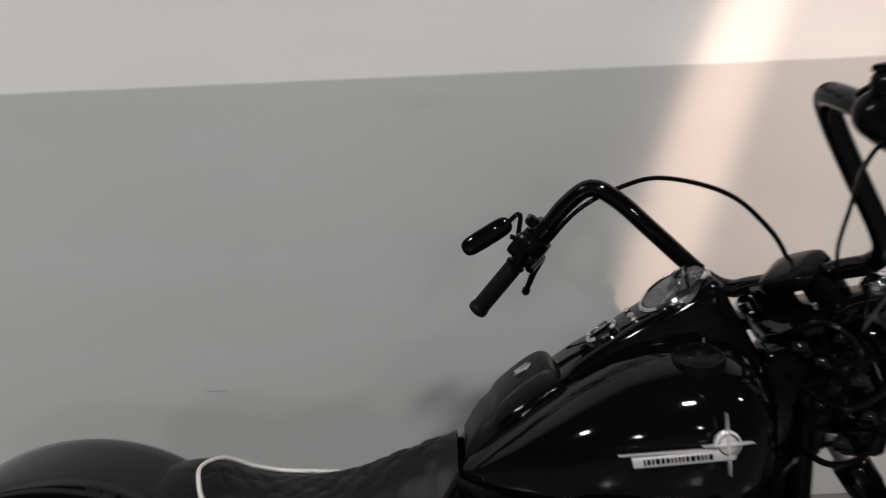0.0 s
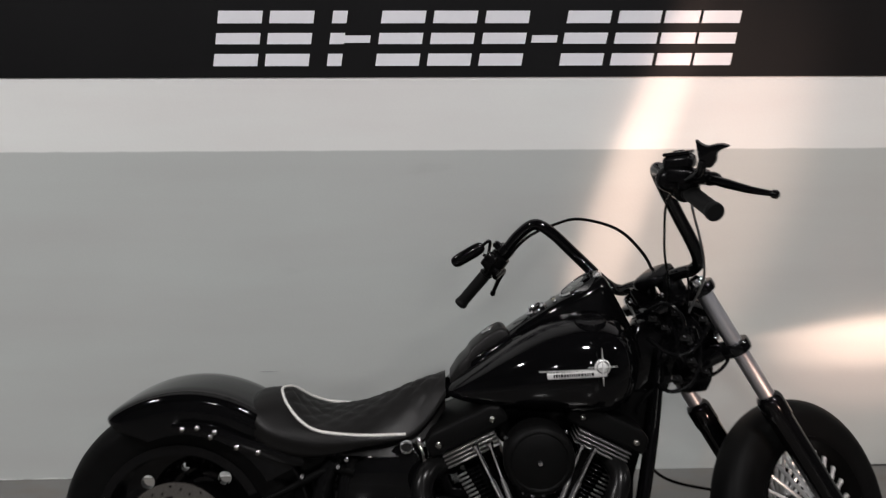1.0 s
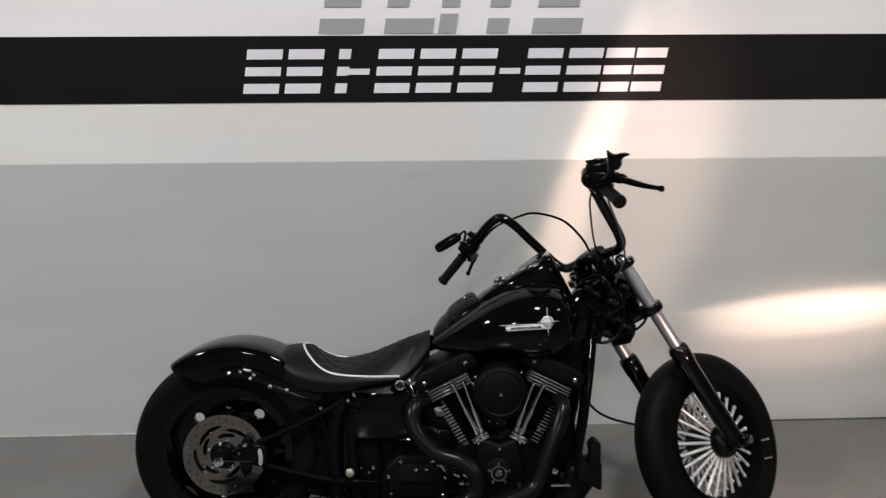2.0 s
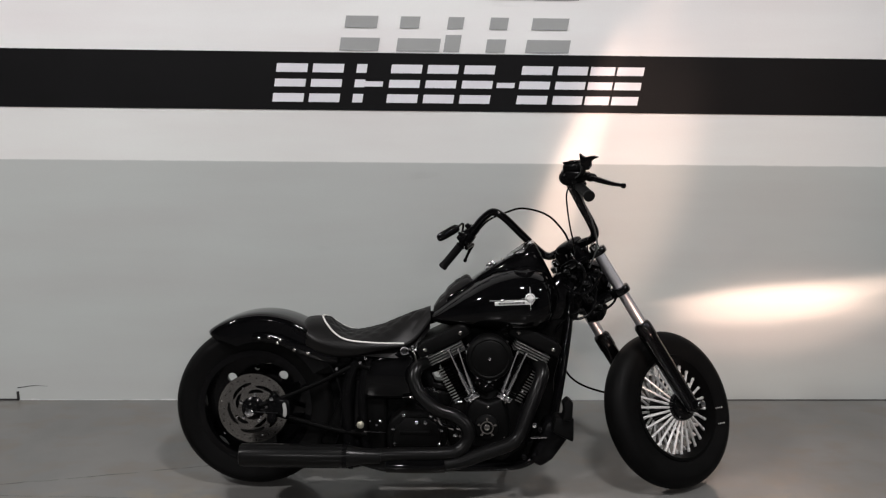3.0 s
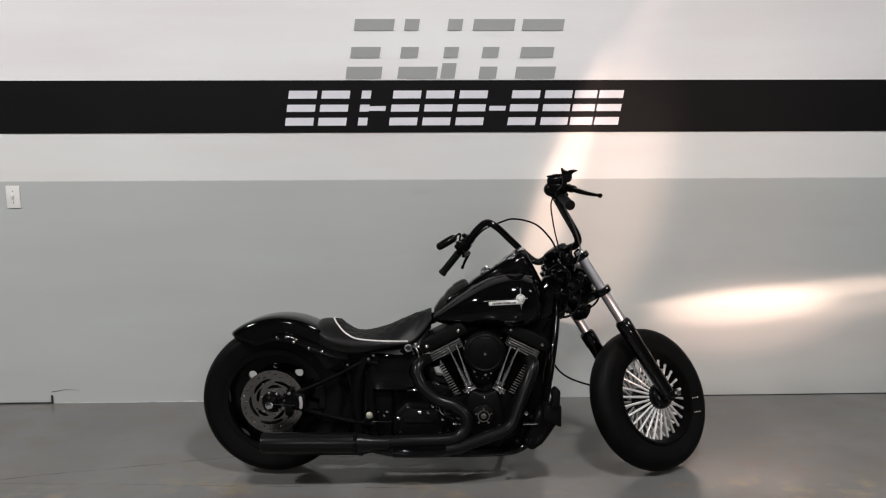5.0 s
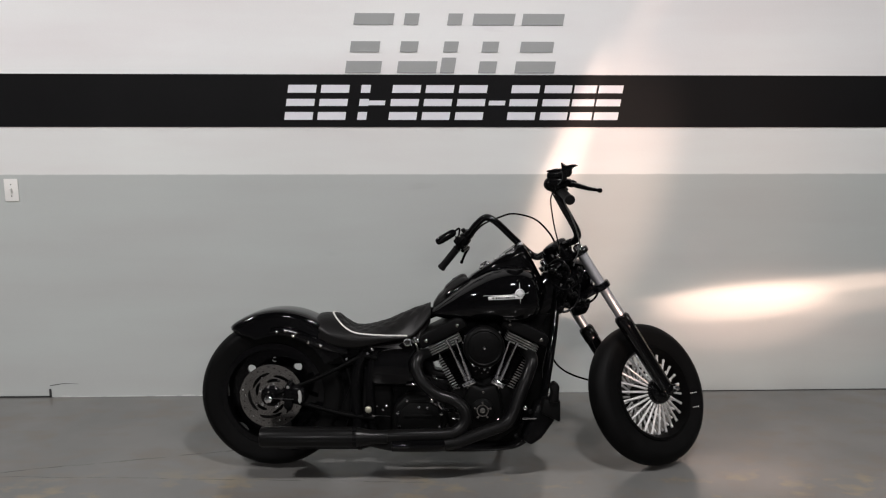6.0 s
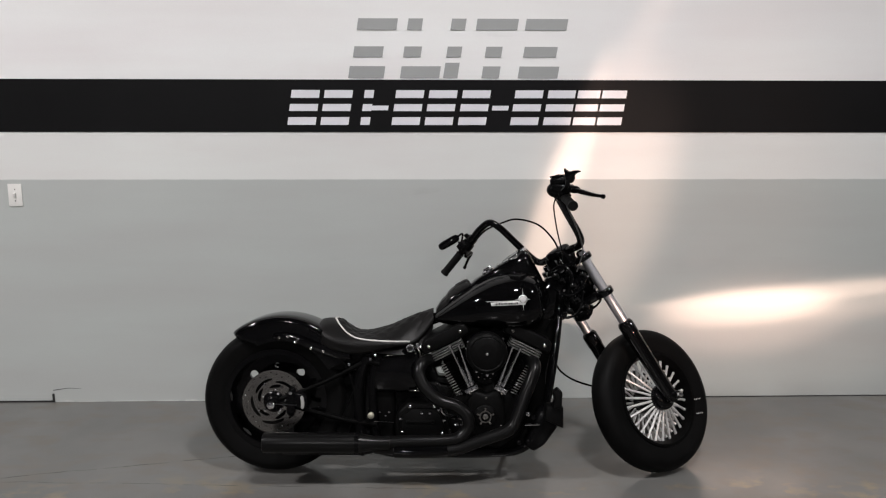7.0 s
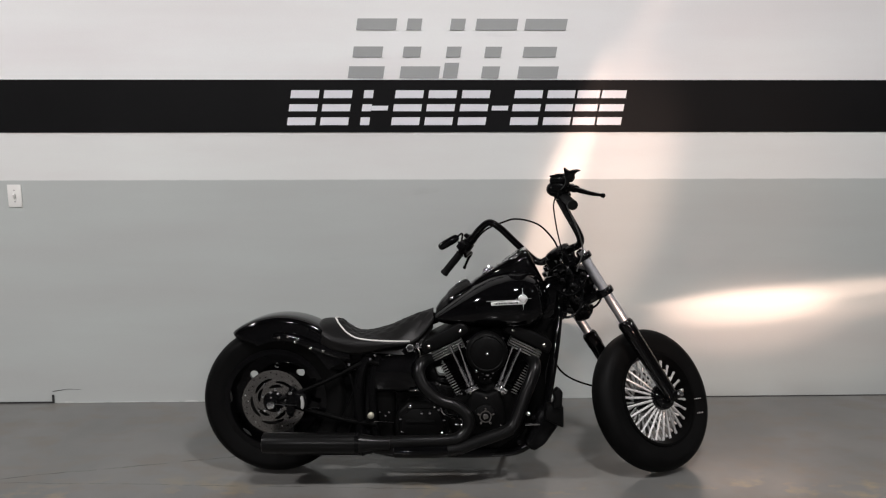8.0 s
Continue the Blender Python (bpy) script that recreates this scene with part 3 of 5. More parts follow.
def front_wheel():
    at = FM @ Matrix.Translation((0.063, 0, -0.606)) @ pose(0, 0, 0, 90)
    bm = bm_new()
    lathe(bm, [(-0.058, 0.202), (-0.058, 0.213), (-0.05, 0.215), (-0.04, 0.198), (0.04, 0.198), (0.05, 0.215), (0.058, 0.213), (0.058, 0.202), (0.030, 0.186), (-0.030, 0.186)], at, 64, True)
    wheel = part("front_wheel", bm, DULL, bike, "dull black rim with many bright spokes")
    bm = bm_new()
    lathe(bm, tyre_profile(0.207, 0.318, 0.064), at, 80, True)
    part("tyre", bm, RUBBER, wheel, "fat black rubber tyre with a tall side wall")
    for v in (-0.012, -0.076):
        bm = bm_new()
        for k in range(4):
            box(bm, (0.005, 0.004 + 0.002 * (k % 2), 0.003), at @ pose(0, 0, 0, 0, 0, -32) @ Matrix.Translation((0.211 + 0.011 * k, v + 0.001 * k, 0.0595)), 0.001, 1)
        part("tyre_marks", bm, PIPING, wheel, "tiny pale raised marks")
    bm = bm_new()
    lathe(bm, [(-0.086, 0.030), (-0.082, 0.052), (-0.05, 0.057), (0.05, 0.057), (0.080, 0.056), (0.096, 0.050), (0.104, 0.040), (0.108, 0.028)], at, 32)
    part("hub", bm, GLOSS, wheel, "gloss black hub")
    count, first = 52, None
    for k in range(count):
        side = 1 if k % 2 else -1
        a = 2 * math.pi * k / count
        inner = Vector((0.050 * math.cos(a + 0.05), 0.050 * math.sin(a + 0.05), side * 0.060))
        outer = Vector((0.188 * math.cos(a), 0.188 * math.sin(a), side * 0.020))
        pose_k = at @ axis(inner, outer - inner)
        if first is None:
            bm = bm_new()
            n = (outer - inner).length
            lathe(bm, [(0, 0.003), (0.006, 0.0052), (n * 0.8, 0.0052), (n - 0.016, 0.0050), (n - 0.015, 0.0062), (n, 0.0062)], I4, 8)
            first = part("spoke", bm, SPOKE, wheel, "bright polished spoke")
            first.matrix_local = pose_k
        else:
            again(first, pose_k)
    bm = bm_new()
    holes = [ring2d(r * math.cos(a), r * math.sin(a), 0.006, 8) for r, c, o in ((0.085, 14, 0), (0.110, 18, 0.1), (0.130, 22, 0.2)) for a in (2 * math.pi * k / c + o for k in range(c))]
    plate(bm, ring2d(0, 0, 0.146, 64), holes + [ring2d(0, 0, 0.045, 24)], 0.005, at @ Matrix.Translation((0, 0, -0.09)))
    part("brake_disc", bm, STEEL, wheel, "drilled steel brake disc behind the spokes")


front_wheel()


def fork():
    for side in (-1, 1):
        y = side * 0.124
        bm = bm_new()
        tube(bm, [(0.063, y, -0.27), (0.063, y, 0.13)], 0.0215, 24, 1, FM)
        leg = part("fork_tube", bm, ALLOY, bike, "satin silver fork tube")
        bm = bm_new()
        lathe(bm, [(0, 0.022), (0.012, 0.022), (0.018, 0.020), (0.021, 0.015), (0.024, 0.010)], FM @ Matrix.Translation((0.063, y, 0.128)), 24)
        part("fork_cap", bm, CHROME, leg, "chrome fork cap")
        bm = bm_new()
        lathe(bm, [(-0.365, 0.018), (-0.350, 0.031), (-0.02, 0.032), (-0.018, 0.0345), (0.035, 0.0345), (0.045, 0.030), (0.05, 0.0225)], FM @ Matrix.Translation((0.063, y, -0.265)), 24)
        lathe(bm, [(-0.020, 0.024), (-0.017, 0.029), (0.017, 0.029), (0.020, 0.024)], FM @ Matrix.Translation((0.063, y, -0.606)) @ pose(0, 0, 0, 90), 20)
        lathe(bm, [(0, 0.019), (0.032, 0.018), (0.036, 0.014)], FM @ Matrix.Translation((0.063, y + side * 0.016, -0.606)) @ pose(0, 0, 0, -90 * side), 18)
        part("fork_slider", bm, GLOSS, leg, "gloss black lower fork leg")
        bm = bm_new()
        lathe(bm, [(0, 0.014), (0.014, 0.014), (0.018, 0.009)], FM @ Matrix.Translation((0.063, y + side * 0.050, -0.606)) @ pose(0, 0, 0, -90 * side), 6)
        part("axle_nut", bm, CHROME, leg)
    for name, z, h in (("upper_clamp", 0.115, 0.027), ("lower_clamp", -0.064, 0.031)):
        bm = bm_new()
        half = [(-0.036, 0.034), (0.024, 0.104), (0.026, 0.138), (0.044, 0.158), (0.072, 0.160), (0.094, 0.146), (0.100, 0.120), (0.082, 0.085)]
        tmp = [(x, -y) for x, y in half] + half[::-1]
        plate(bm, tmp, [], h, FM @ Matrix.Translation((0, 0, z - h / 2)))
        bmesh.ops.dissolve_limit(bm, angle_limit=0.02, verts=bm.verts, edges=bm.edges)
        bmesh.ops.bevel(bm, geom=list(bm.edges), offset=0.006, segments=2, affect="EDGES", profile=0.5)
        part(name, bm, GLOSS, bike, "gloss black fork clamp")
    bm = bm_new()
    tube(bm, [(0, 0, -0.12), (0, 0, 0.10)], 0.036, 24, 1, FM)
    part("steering_head", bm, GLOSS, bike)
    # headlamp between the fork legs
    bm = bm_new()
    hm = FM @ Matrix.Translation((0.040, 0, 0.040)) @ axis((0, 0, 0), (math.cos(RAKE), 0, -math.sin(RAKE)))
    lathe(bm, [(-0.04, 0.02), (-0.034, 0.046), (-0.01, 0.070), (0.03, 0.078), (0.07, 0.078)], hm, 32)
    lamp = part("headlamp", bm, GLOSS, bike, "black headlamp bucket")
    bm = bm_new()
    lathe(bm, [(0.062, 0.077), (0.07, 0.082), (0.082, 0.080), (0.085, 0.071), (0.075, 0.067)], hm, 40, True)
    part("bezel", bm, CHROME, lamp, "chrome headlamp ring")
    bm = bm_new()
    lathe(bm, [(0.07, 0.068), (0.082, 0.056), (0.09, 0.03), (0.092, 0.0)], hm, 32)
    part("lens", bm, GLASS, lamp)
    # horn and regulator below the clamps
    bm = bm_new()
    prism(bm, [(-0.03, -0.09), (0.045, -0.09), (0.045, -0.105), (0.015, -0.125), (-0.02, -0.135), (-0.04, -0.12)], -0.035, 0.035, 0.008, FM)
    part("horn_bracket", bm, SATIN, bike)


fork()


def F(a, b, y):
    return FM @ Vector((b, y, a))


def handlebar():
    bm = bm_new()
    low, up, end = (0.065, 0.168, 0.172), (0.022, 0.240, 0.472), (-0.182, 0.498, 0.361)

    def between(p, q, t):
        return tuple(p[i] + (q[i] - p[i]) * t for i in range(3))
    apex = tuple(0.62 * up[i] + 0.19 * (between(low, up, 0.74)[i] + between(up, end, 0.24)[i]) for i in range(3))
    half = [(0.055, 0.0, 0.172), (0.058, 0.09, 0.172), between(low, (0.058, 0.09, 0.172), 0.35), between(low, up, 0.11), between(low, up, 0.5), between(low, up, 0.78), apex, between(up, end, 0.20), between(up, end, 0.4), end]
    pts = [(x, -y, z) for x, y, z in half[::-1]] + half[1:]
    tube(bm, pts, 0.0165, 20, 6, FM)
    bar = part("handlebar", bm, GLOSS, bike, "thick gloss black high handlebar")
    for side in (-1, 1):
        e = Vector((end[0], side * end[1], end[2]))
        u = Vector((up[0], side * up[1], up[2]))
        d = (e - u).normalized()
        bm = bm_new()
        prof = [(-0.125, 0.0165), (-0.123, 0.020), (-0.119, 0.020), (-0.117, 0.0175)]
        for k in range(14):
            prof += [(-0.112 + 0.0075 * k, 0.0175), (-0.110 + 0.0075 * k, 0.0180), (-0.107 + 0.0075 * k, 0.0180)]
        prof += [(-0.006, 0.0185), (-0.004, 0.0200), (0.004, 0.0200), (0.007, 0.0185), (0.0075, 0.010)]
        lathe(bm, prof, FM @ axis(e, d), 20)
        part("grip", bm, GRIP, bar, "finely ribbed black rubber grip")
        # switch housing
        c = e - d * 0.165
        bm = bm_new()
        m = FM @ axis(c, d)
        lathe(bm, [(-0.034, 0.019), (-0.030, 0.029), (-0.003, 0.031), (-0.0015, 0.029), (0.0015, 0.029), (0.003, 0.031), (0.026, 0.029), (0.030, 0.021)], m, 20)
        box(bm, (0.042, 0.038, 0.050), m @ Matrix.Translation((0.018, 0.014, -0.002)) @ pose(0, 0, 0, 0, 0, 18), 0.009)
        box(bm, (0.022, 0.020, 0.018), m @ Matrix.Translation((0.020, -0.014, 0.010)), 0.005)
        for bx, by, bz in ((-0.026, 0.006, 0.012), (-0.027, 0.004, -0.010), (0.034, 0.022, 0.008), (0.033, 0.026, -0.012)):
            box(bm, (0.012, 0.010, 0.013), m @ Matrix.Translation((bx, by, bz)), 0.003)
        lathe(bm, [(-0.006, 0.005), (0.012, 0.005), (0.014, 0.0035)], m @ Matrix.Translation((0.0, 0.030, 0.0)) @ pose(0, 0, 0, -70), 10)
        part("switch_housing", bm, SATIN, bar, "black switch housing with buttons")
        bm = bm_new()
        m2 = FM @ axis(e - d * 0.215, d)
        lathe(bm, [(-0.012, 0.0165), (-0.010, 0.0245), (0.010, 0.0245), (0.012, 0.0165)], m2, 16)
        box(bm, (0.018, 0.030, 0.022), m2 @ Matrix.Translation((0.0, 0.024, 0.004)), 0.005)
        lathe(bm, [(-0.014, 0.006), (0.014, 0.006), (0.016, 0.004)], m2 @ Matrix.Translation((0.0, 0.036, 0.004)) @ pose(0, 0, 0, 0, 90, 0), 10)
        part("lever_clamp", bm, GLOSS, bar)
    # risers and top clamp cover
    for y in (-0.05, 0.05):
        bm = bm_new()
        lathe(bm, [(-0.07, 0.024), (-0.06, 0.020), (0.0, 0.020), (0.015, 0.024)], FM @ Matrix.Translation((0.045, y, 0.165)), 20)
        part("riser", bm, GLOSS, bar, "black handlebar riser")
    bm = bm_new()
    rings = []
    for k in range(9):
        v = -1 + 2 * k / 8
        grow = (1 - abs(v) ** 4) ** 0.5 if abs(v) < 1 else 0.25
        ring = []
        for j in range(24):
            w = 2 * math.pi * j / 24
            c, q = math.cos(w), math.sin(w)
            ring.append(FM @ Vector((0.050 + 0.046 * (0.5 + 0.5 * grow) * math.copysign(abs(c) ** 0.6, c), -0.012 + 0.054 * v, 0.184 + (0.021 if q > 0 else 0.016) * grow * math.copysign(abs(q) ** 0.55, q))))
        rings.append(ring)
    loft(bm, rings)
    part("riser_cover", bm, SATIN, bar, "black rounded clamp cover")
    for y in (-0.05, 0.05):
        bm = bm_new()
        box(bm, (0.056, 0.048, 0.075), FM @ Matrix.Translation((0.050, y, 0.142)), 0.012)
        part("riser_block", bm, SATIN, bar)
        for bx in (0.028, 0.074):
            bm = bm_new()
            lathe(bm, [(0, 0.007), (0.006, 0.007), (0.008, 0.004)], FM @ Matrix.Translation((bx - 0.03, y * 1.2, 0.150)) @ pose(0, 0, 0, 0, -90, 0), 10)
            part("bolt", bm, CHROME, bar)
    # brake master cylinder, lever and mirror on the right
    bm = bm_new()
    rm = pose(1.205, -0.388, 1.281, 6, -6, -35)
    box(bm, (0.066, 0.050, 0.034), rm, 0.013, 3)
    box(bm, (0.090, 0.040, 0.032), rm @ Matrix.Translation((0.020, -0.012, -0.030)) @ pose(0, 0, 0, 0, 10, 0), 0.010)
    part("brake_reservoir", bm, SATIN, bar, "black brake fluid reservoir")
    # rounded throttle housing and lever perch below it
    bm = bm_new()
    for at, r, stretch in (((1.192, -0.372, 1.246), 0.030, (1.15, 0.9, 1.0)), ((1.222, -0.395, 1.240), 0.027, (1.0, 1.0, 0.95)), ((1.262, -0.425, 1.246), 0.018, (1.25, 1.0, 0.85))):
        bmesh.ops.create_uvsphere(bm, u_segments=20, v_segments=12, radius=r, matrix=Matrix.Translation(at) @ Matrix.Diagonal((*stretch, 1)))
    part("throttle_housing", bm, SATIN, bar, "rounded black throttle housing")
    bm = bm_new()
    box(bm, (0.058, 0.043, 0.008), rm @ Matrix.Translation((0, 0, 0.020)), 0.003)
    part("reservoir_lid", bm, GLOSS, bar)
    bm = bm_new()
    lathe(bm, [(0.023, 0.012), (0.026, 0.012), (0.026, 0.009), (0.023, 0.009)], rm, 20, True)
    part("reservoir_emblem", bm, STEEL, bar)
    bm = bm_new()
    tube(bm, [(1.222, -0.405, 1.250), (1.262, -0.435, 1.243), (1.284, -0.457, 1.236), (1.318, -0.500, 1.224), (1.350, -0.537, 1.217)], [0.012, 0.0095, 0.0105, 0.0080, 0.0058], 12, 6)
    lathe(bm, [(-0.010, 0.004), (-0.006, 0.009), (0.004, 0.009), (0.008, 0.004)], axis((1.353, -0.540, 1.216), (1, -0.9, -0.2)), 12)
    part("brake_lever", bm, GLOSS, bar, "black front brake lever")
    bm = bm_new()
    tube(bm, [(1.215, -0.42, 1.245), (1.226, -0.46, 1.26), (1.228, -0.48, 1.285)], 0.010, 10, 5)
    part("mirror_stem", bm, GLOSS, bar)
    bm = bm_new()
    prism(bm, [(-0.018, 0.032), (-0.008, 0.022), (0.006, 0.016), (0.022, 0.021), (0.038, 0.021), (0.053, 0.015), (0.036, 0.009), (0.024, 0.002), (0.024, -0.014), (0.014, -0.028), (0.000, -0.028), (-0.012, -0.014)], -0.010, 0.010, 0.005, Matrix.Translation((1.231, -0.478, 1.297)) @ pose(0, 0, 0, 10, 0, -34))
    part("mirror", bm, GLOSS, bar, "black blade-shaped mirror back")
    # clutch lever and mirror on the left
    cL = F(0.385, -0.10, 0.385)
    bm = bm_new()
    tube(bm, [cL + Vector((0.0, 0.02, -0.01)), Vector((0.880, 0.315, 0.965)), Vector((0.866, 0.325, 0.935)), Vector((0.851, 0.33, 0.899))], [0.010, 0.009, 0.007, 0.006], 12, 6)
    lathe(bm, [(-0.010, 0.004), (-0.006, 0.0085), (0.004, 0.0085), (0.008, 0.004)], axis((0.849, 0.331, 0.894), (-0.4, 0.1, -1)), 12)
    part("clutch_lever", bm, GLOSS, bar, "black clutch lever")
    a, b = Vector((0.727, 0.285, 0.990)), Vector((0.817, 0.280, 1.043))
    bm = bm_new()
    d = (b - a).normalized()
    n = Vector((-d.z, 0, d.x))
    rings = []
    for s, r in ((-0.52, 0.003), (-0.51, 0.008), (-0.485, 0.0125), (-0.44, 0.016), (-0.36, 0.0185), (-0.2, 0.0195), (0.2, 0.0195), (0.36, 0.0185), (0.44, 0.016), (0.485, 0.0125), (0.51, 0.008), (0.52, 0.003)):
        q = a + (b - a) * (s + 0.5)
        rings.append([q + n * r * math.cos(2 * math.pi * k / 20) + Vector((0, 1, 0)) * 0.55 * r * math.sin(2 * math.pi * k / 20) for k in range(20)])
    loft(bm, rings)
    part("mirror", bm, GLOSS, bar, "slim oblong black mirror")
    bm = bm_new()
    tube(bm, [b - d * 0.012, b + Vector((0.02, 0.0, 0.014)), cL + Vector((-0.02, 0.02, 0.035)), cL + Vector((0.01, 0.01, 0.02))], 0.005, 10, 6)
    part("mirror_stem", bm, GLOSS, bar)


handlebar()


def cable(pts, r, name="cable", material=None):
    bm = bm_new()
    tube(bm, pts, r, 8, 8)
    part(name, bm, material or SATIN, bike)


# small fittings and wiring round the steering head
for px, py, pz, r in ((1.235, -0.07, 0.885, 0.009), (1.262, -0.085, 0.865, 0.007), (1.285, -0.10, 0.905, 0.008), (1.305, -0.12, 0.845, 0.010), (1.325, -0.11, 0.785, 0.008), (1.270, -0.075, 0.790, 0.007), (1.345, -0.13, 0.895, 0.008), (1.295, -0.09, 0.735, 0.009), (1.365, -0.10, 0.755, 0.007)):
    bm = bm_new()
    fit = axis((px, py, pz), (-0.35, -0.75, 0.55))
    box(bm, (r * 2.6, r * 2.0, 0.030), fit @ Matrix.Translation((0, 0, -0.012)), r * 0.35)
    box(bm, (r * 1.5, r * 3.2, 0.016), fit @ Matrix.Translation((r * 0.6, 0, -0.014)) @ pose(0, 0, 0, 0, 0, 35), r * 0.3)
    part("fitting", bm, RUBBER, bike)
    bm = bm_new()
    lathe(bm, [(0.005, r * 0.36), (0.008, r * 0.3), (0.009, r * 0.1)], fit, 8)
    part("bolt", bm, CHROME, bike)
for pts in ([(1.22, -0.05, 0.90), (1.26, -0.10, 0.93), (1.30, -0.12, 0.89), (1.29, -0.10, 0.82), (1.25, -0.06, 0.76)], [(1.23, -0.06, 0.83), (1.28, -0.11, 0.80), (1.33, -0.12, 0.82), (1.36, -0.13, 0.88)], [(1.24, -0.05, 0.72), (1.28, -0.09, 0.70), (1.33, -0.11, 0.73), (1.35, -0.10, 0.80), (1.34, -0.08, 0.86)]):
    bm = bm_new()
    tube(bm, [Vector(p) for p in pts], 0.0055, 8, 6)
    part("wiring_loom", bm, SATIN, bike, "black wiring sleeve")

# control cables
cable([F(0.40, -0.08, 0.36), F(0.432, -0.02, 0.27), Vector((1.023, 0.22, 1.111)), Vector((1.084, 0.172, 1.128)), Vector((1.168, 0.105, 1.108)), Vector((1.223, 0.073, 1.061)), Vector((1.262, 0.06, 0.997)), Vector((1.27, 0.04, 0.90))], 0.0045)
cable([Vector((1.200, -0.372, 1.226)), Vector((1.192, -0.335, 1.186)), Vector((1.207, -0.27, 1.125)), Vector((1.229, -0.195, 1.062)), Vector((1.25, -0.15, 1.0)), Vector((1.28, -0.06, 0.90))], 0.003)
cable([Vector((1.226, -0.395, 1.222)), Vector((1.246, -0.36, 1.170)), Vector((1.289, -0.27, 1.109)), Vector((1.325, -0.19, 1.045)), Vector((1.345, -0.12, 0.985)), Vector((1.33, -0.06, 0.90))], 0.003, "cable", FACE)
cable([Vector((1.30, -0.14, 1.02)), Vector((1.31, -0.12, 0.97)), Vector((1.32, -0.08, 0.90))], 0.003)
cable([Vector((x, -0.06, z)) for x, z in ((1.200, 0.640), (1.215, 0.669), (1.247, 0.702), (1.292, 0.721), (1.346, 0.721), (1.400, 0.739), (1.429, 0.765), (1.439, 0.798), (1.425, 0.825))], 0.0048, "brake_hose")
cable([Vector((1.24, 0.02, 0.50)), Vector((1.28, 0.05, 0.44)), Vector((1.35, 0.1, 0.39)), Vector((1.46, 0.15, 0.35)), Vector((1.60, 0.15, 0.33))], 0.0045, "brake_hose")


def fuel_tank():
    top = [(0.695, 0.702), (0.75, 0.752), (0.81, 0.800), (0.88, 0.848), (0.95, 0.884), (1.03, 0.906), (1.10, 0.908), (1.15, 0.892), (1.18, 0.862), (1.20, 0.80)]
    bot = [(0.695, 0.682), (0.75, 0.668), (0.85, 0.655), (0.95, 0.648), (1.05, 0.644), (1.12, 0.645), (1.16, 0.660), (1.18, 0.685), (1.20, 0.745)]
    wid = [(0.695, 0.055), (0.72, 0.085), (0.76, 0.120), (0.82, 0.155), (0.90, 0.185), (0.98, 0.200), (1.06, 0.204), (1.12, 0.192), (1.16, 0.165), (1.185, 0.125), (1.20, 0.085)]
    bm = bm_new()
    rings = []
    for k in range(41):
        t = k / 40
        x = 0.695 + 0.505 * (0.5 - 0.5 * math.cos(math.pi * t))
        zt, zb, w = lerp_table(top, x), lerp_table(bot, x), lerp_table(wid, x)
        ring = []
        for j in range(48):
            a = 2 * math.pi * j / 48
            c, s = math.cos(a), math.sin(a)
            p = 2.5 if s > 0 else 3.0
            y = w * math.copysign(abs(c) ** (2 / p), c)
            z = (zb + (zt - zb) * 0.42) + (zt - zb) * (0.58 if s > 0 else 0.42) * math.copysign(abs(s) ** (2 / p), s)
            if s > 0:
                z -= 0.022 * max(0.0, 1 - abs(y) / 0.075) * min(1.0, (x - 0.695) / 0.1)
            ring.append(Vector((x, y, z)))
        rings.append(ring)
    loft(bm, rings)
    for _ in range(2):
        bmesh.ops.smooth_vert(bm, verts=bm.verts, factor=0.5, use_axis_x=True, use_axis_y=True, use_axis_z=True)
    tank = part("fuel_tank", bm, GLOSS, bike, "gloss black teardrop fuel tank", sharp=60)
    # round cap on each lobe
    for y in (-0.115, 0.115):
        bm = bm_new()
        lathe(bm, [(-0.02, 0.040), (0.001, 0.040), (0.005, 0.038), (0.006, 0.034), (0.004, 0.031), (0.006, 0.026), (0.007, 0.0)], Matrix.Translation((1.066, y, 0.889)) @ pose(0, 0, 0, 13 if y < 0 else -13, -3, 0), 36)
        part("fuel_cap", bm, SATIN, tank, "low round black cap")
    # side badge: plain bar, disc and pointed cross in bright metal
    bm = bm_new()
    prism(bm, [(-0.098, -0.009), (0.045, -0.009), (0.049, 0.006), (-0.100, 0.006)], -0.003, 0.003, 0.0015)
    prism(bm, [(-0.118, 0.0095), (0.030, 0.0062), (0.030, 0.0092), (-0.118, 0.0110)], -0.003, 0.002)
    badge_pose = Matrix.Translation((1.046, -0.2125, 0.777)) @ pose(0, 0, 0, -6, -2.5, 2)
    badge = part("tank_badge", bm, BADGE, tank, "bright metal bar badge")
    badge.matrix_local = badge_pose
    marks = random.Random(4)
    bm = bm_new()
    x = -0.084
    while x < 0.008:
        w = marks.choice((0.003, 0.0045, 0.006))
        box(bm, (w, 0.0012, 0.0080), pose(x + w / 2, -0.0034, -0.0015))
        x += w + 0.0022
    part("badge_marks", bm, SATIN, tank, "row of small dark bars on the badge").matrix_local = badge_pose
    bm = bm_new()
    lathe(bm, [(-0.003, 0.019), (0.002, 0.019), (0.004, 0.016), (0.0035, 0.0)], pose(0.036, 0, 0.014, 90), 28)
    part("badge_disc", bm, BADGE, tank, "bright round badge").matrix_local = badge_pose
    bm = bm_new()
    star = []
    for k in range(8):
        r = (0.045 if k in (2, 6) else 0.036) if k % 2 == 0 else 0.0024
        star.append((0.036 + r * math.cos(math.pi * k / 4), 0.014 + r * math.sin(math.pi * k / 4)))
    prism(bm, star, -0.008, 0.002)
    part("badge_cross", bm, BADGE, tank, "bright pointed cross").matrix_local = badge_pose
    bm = bm_new()
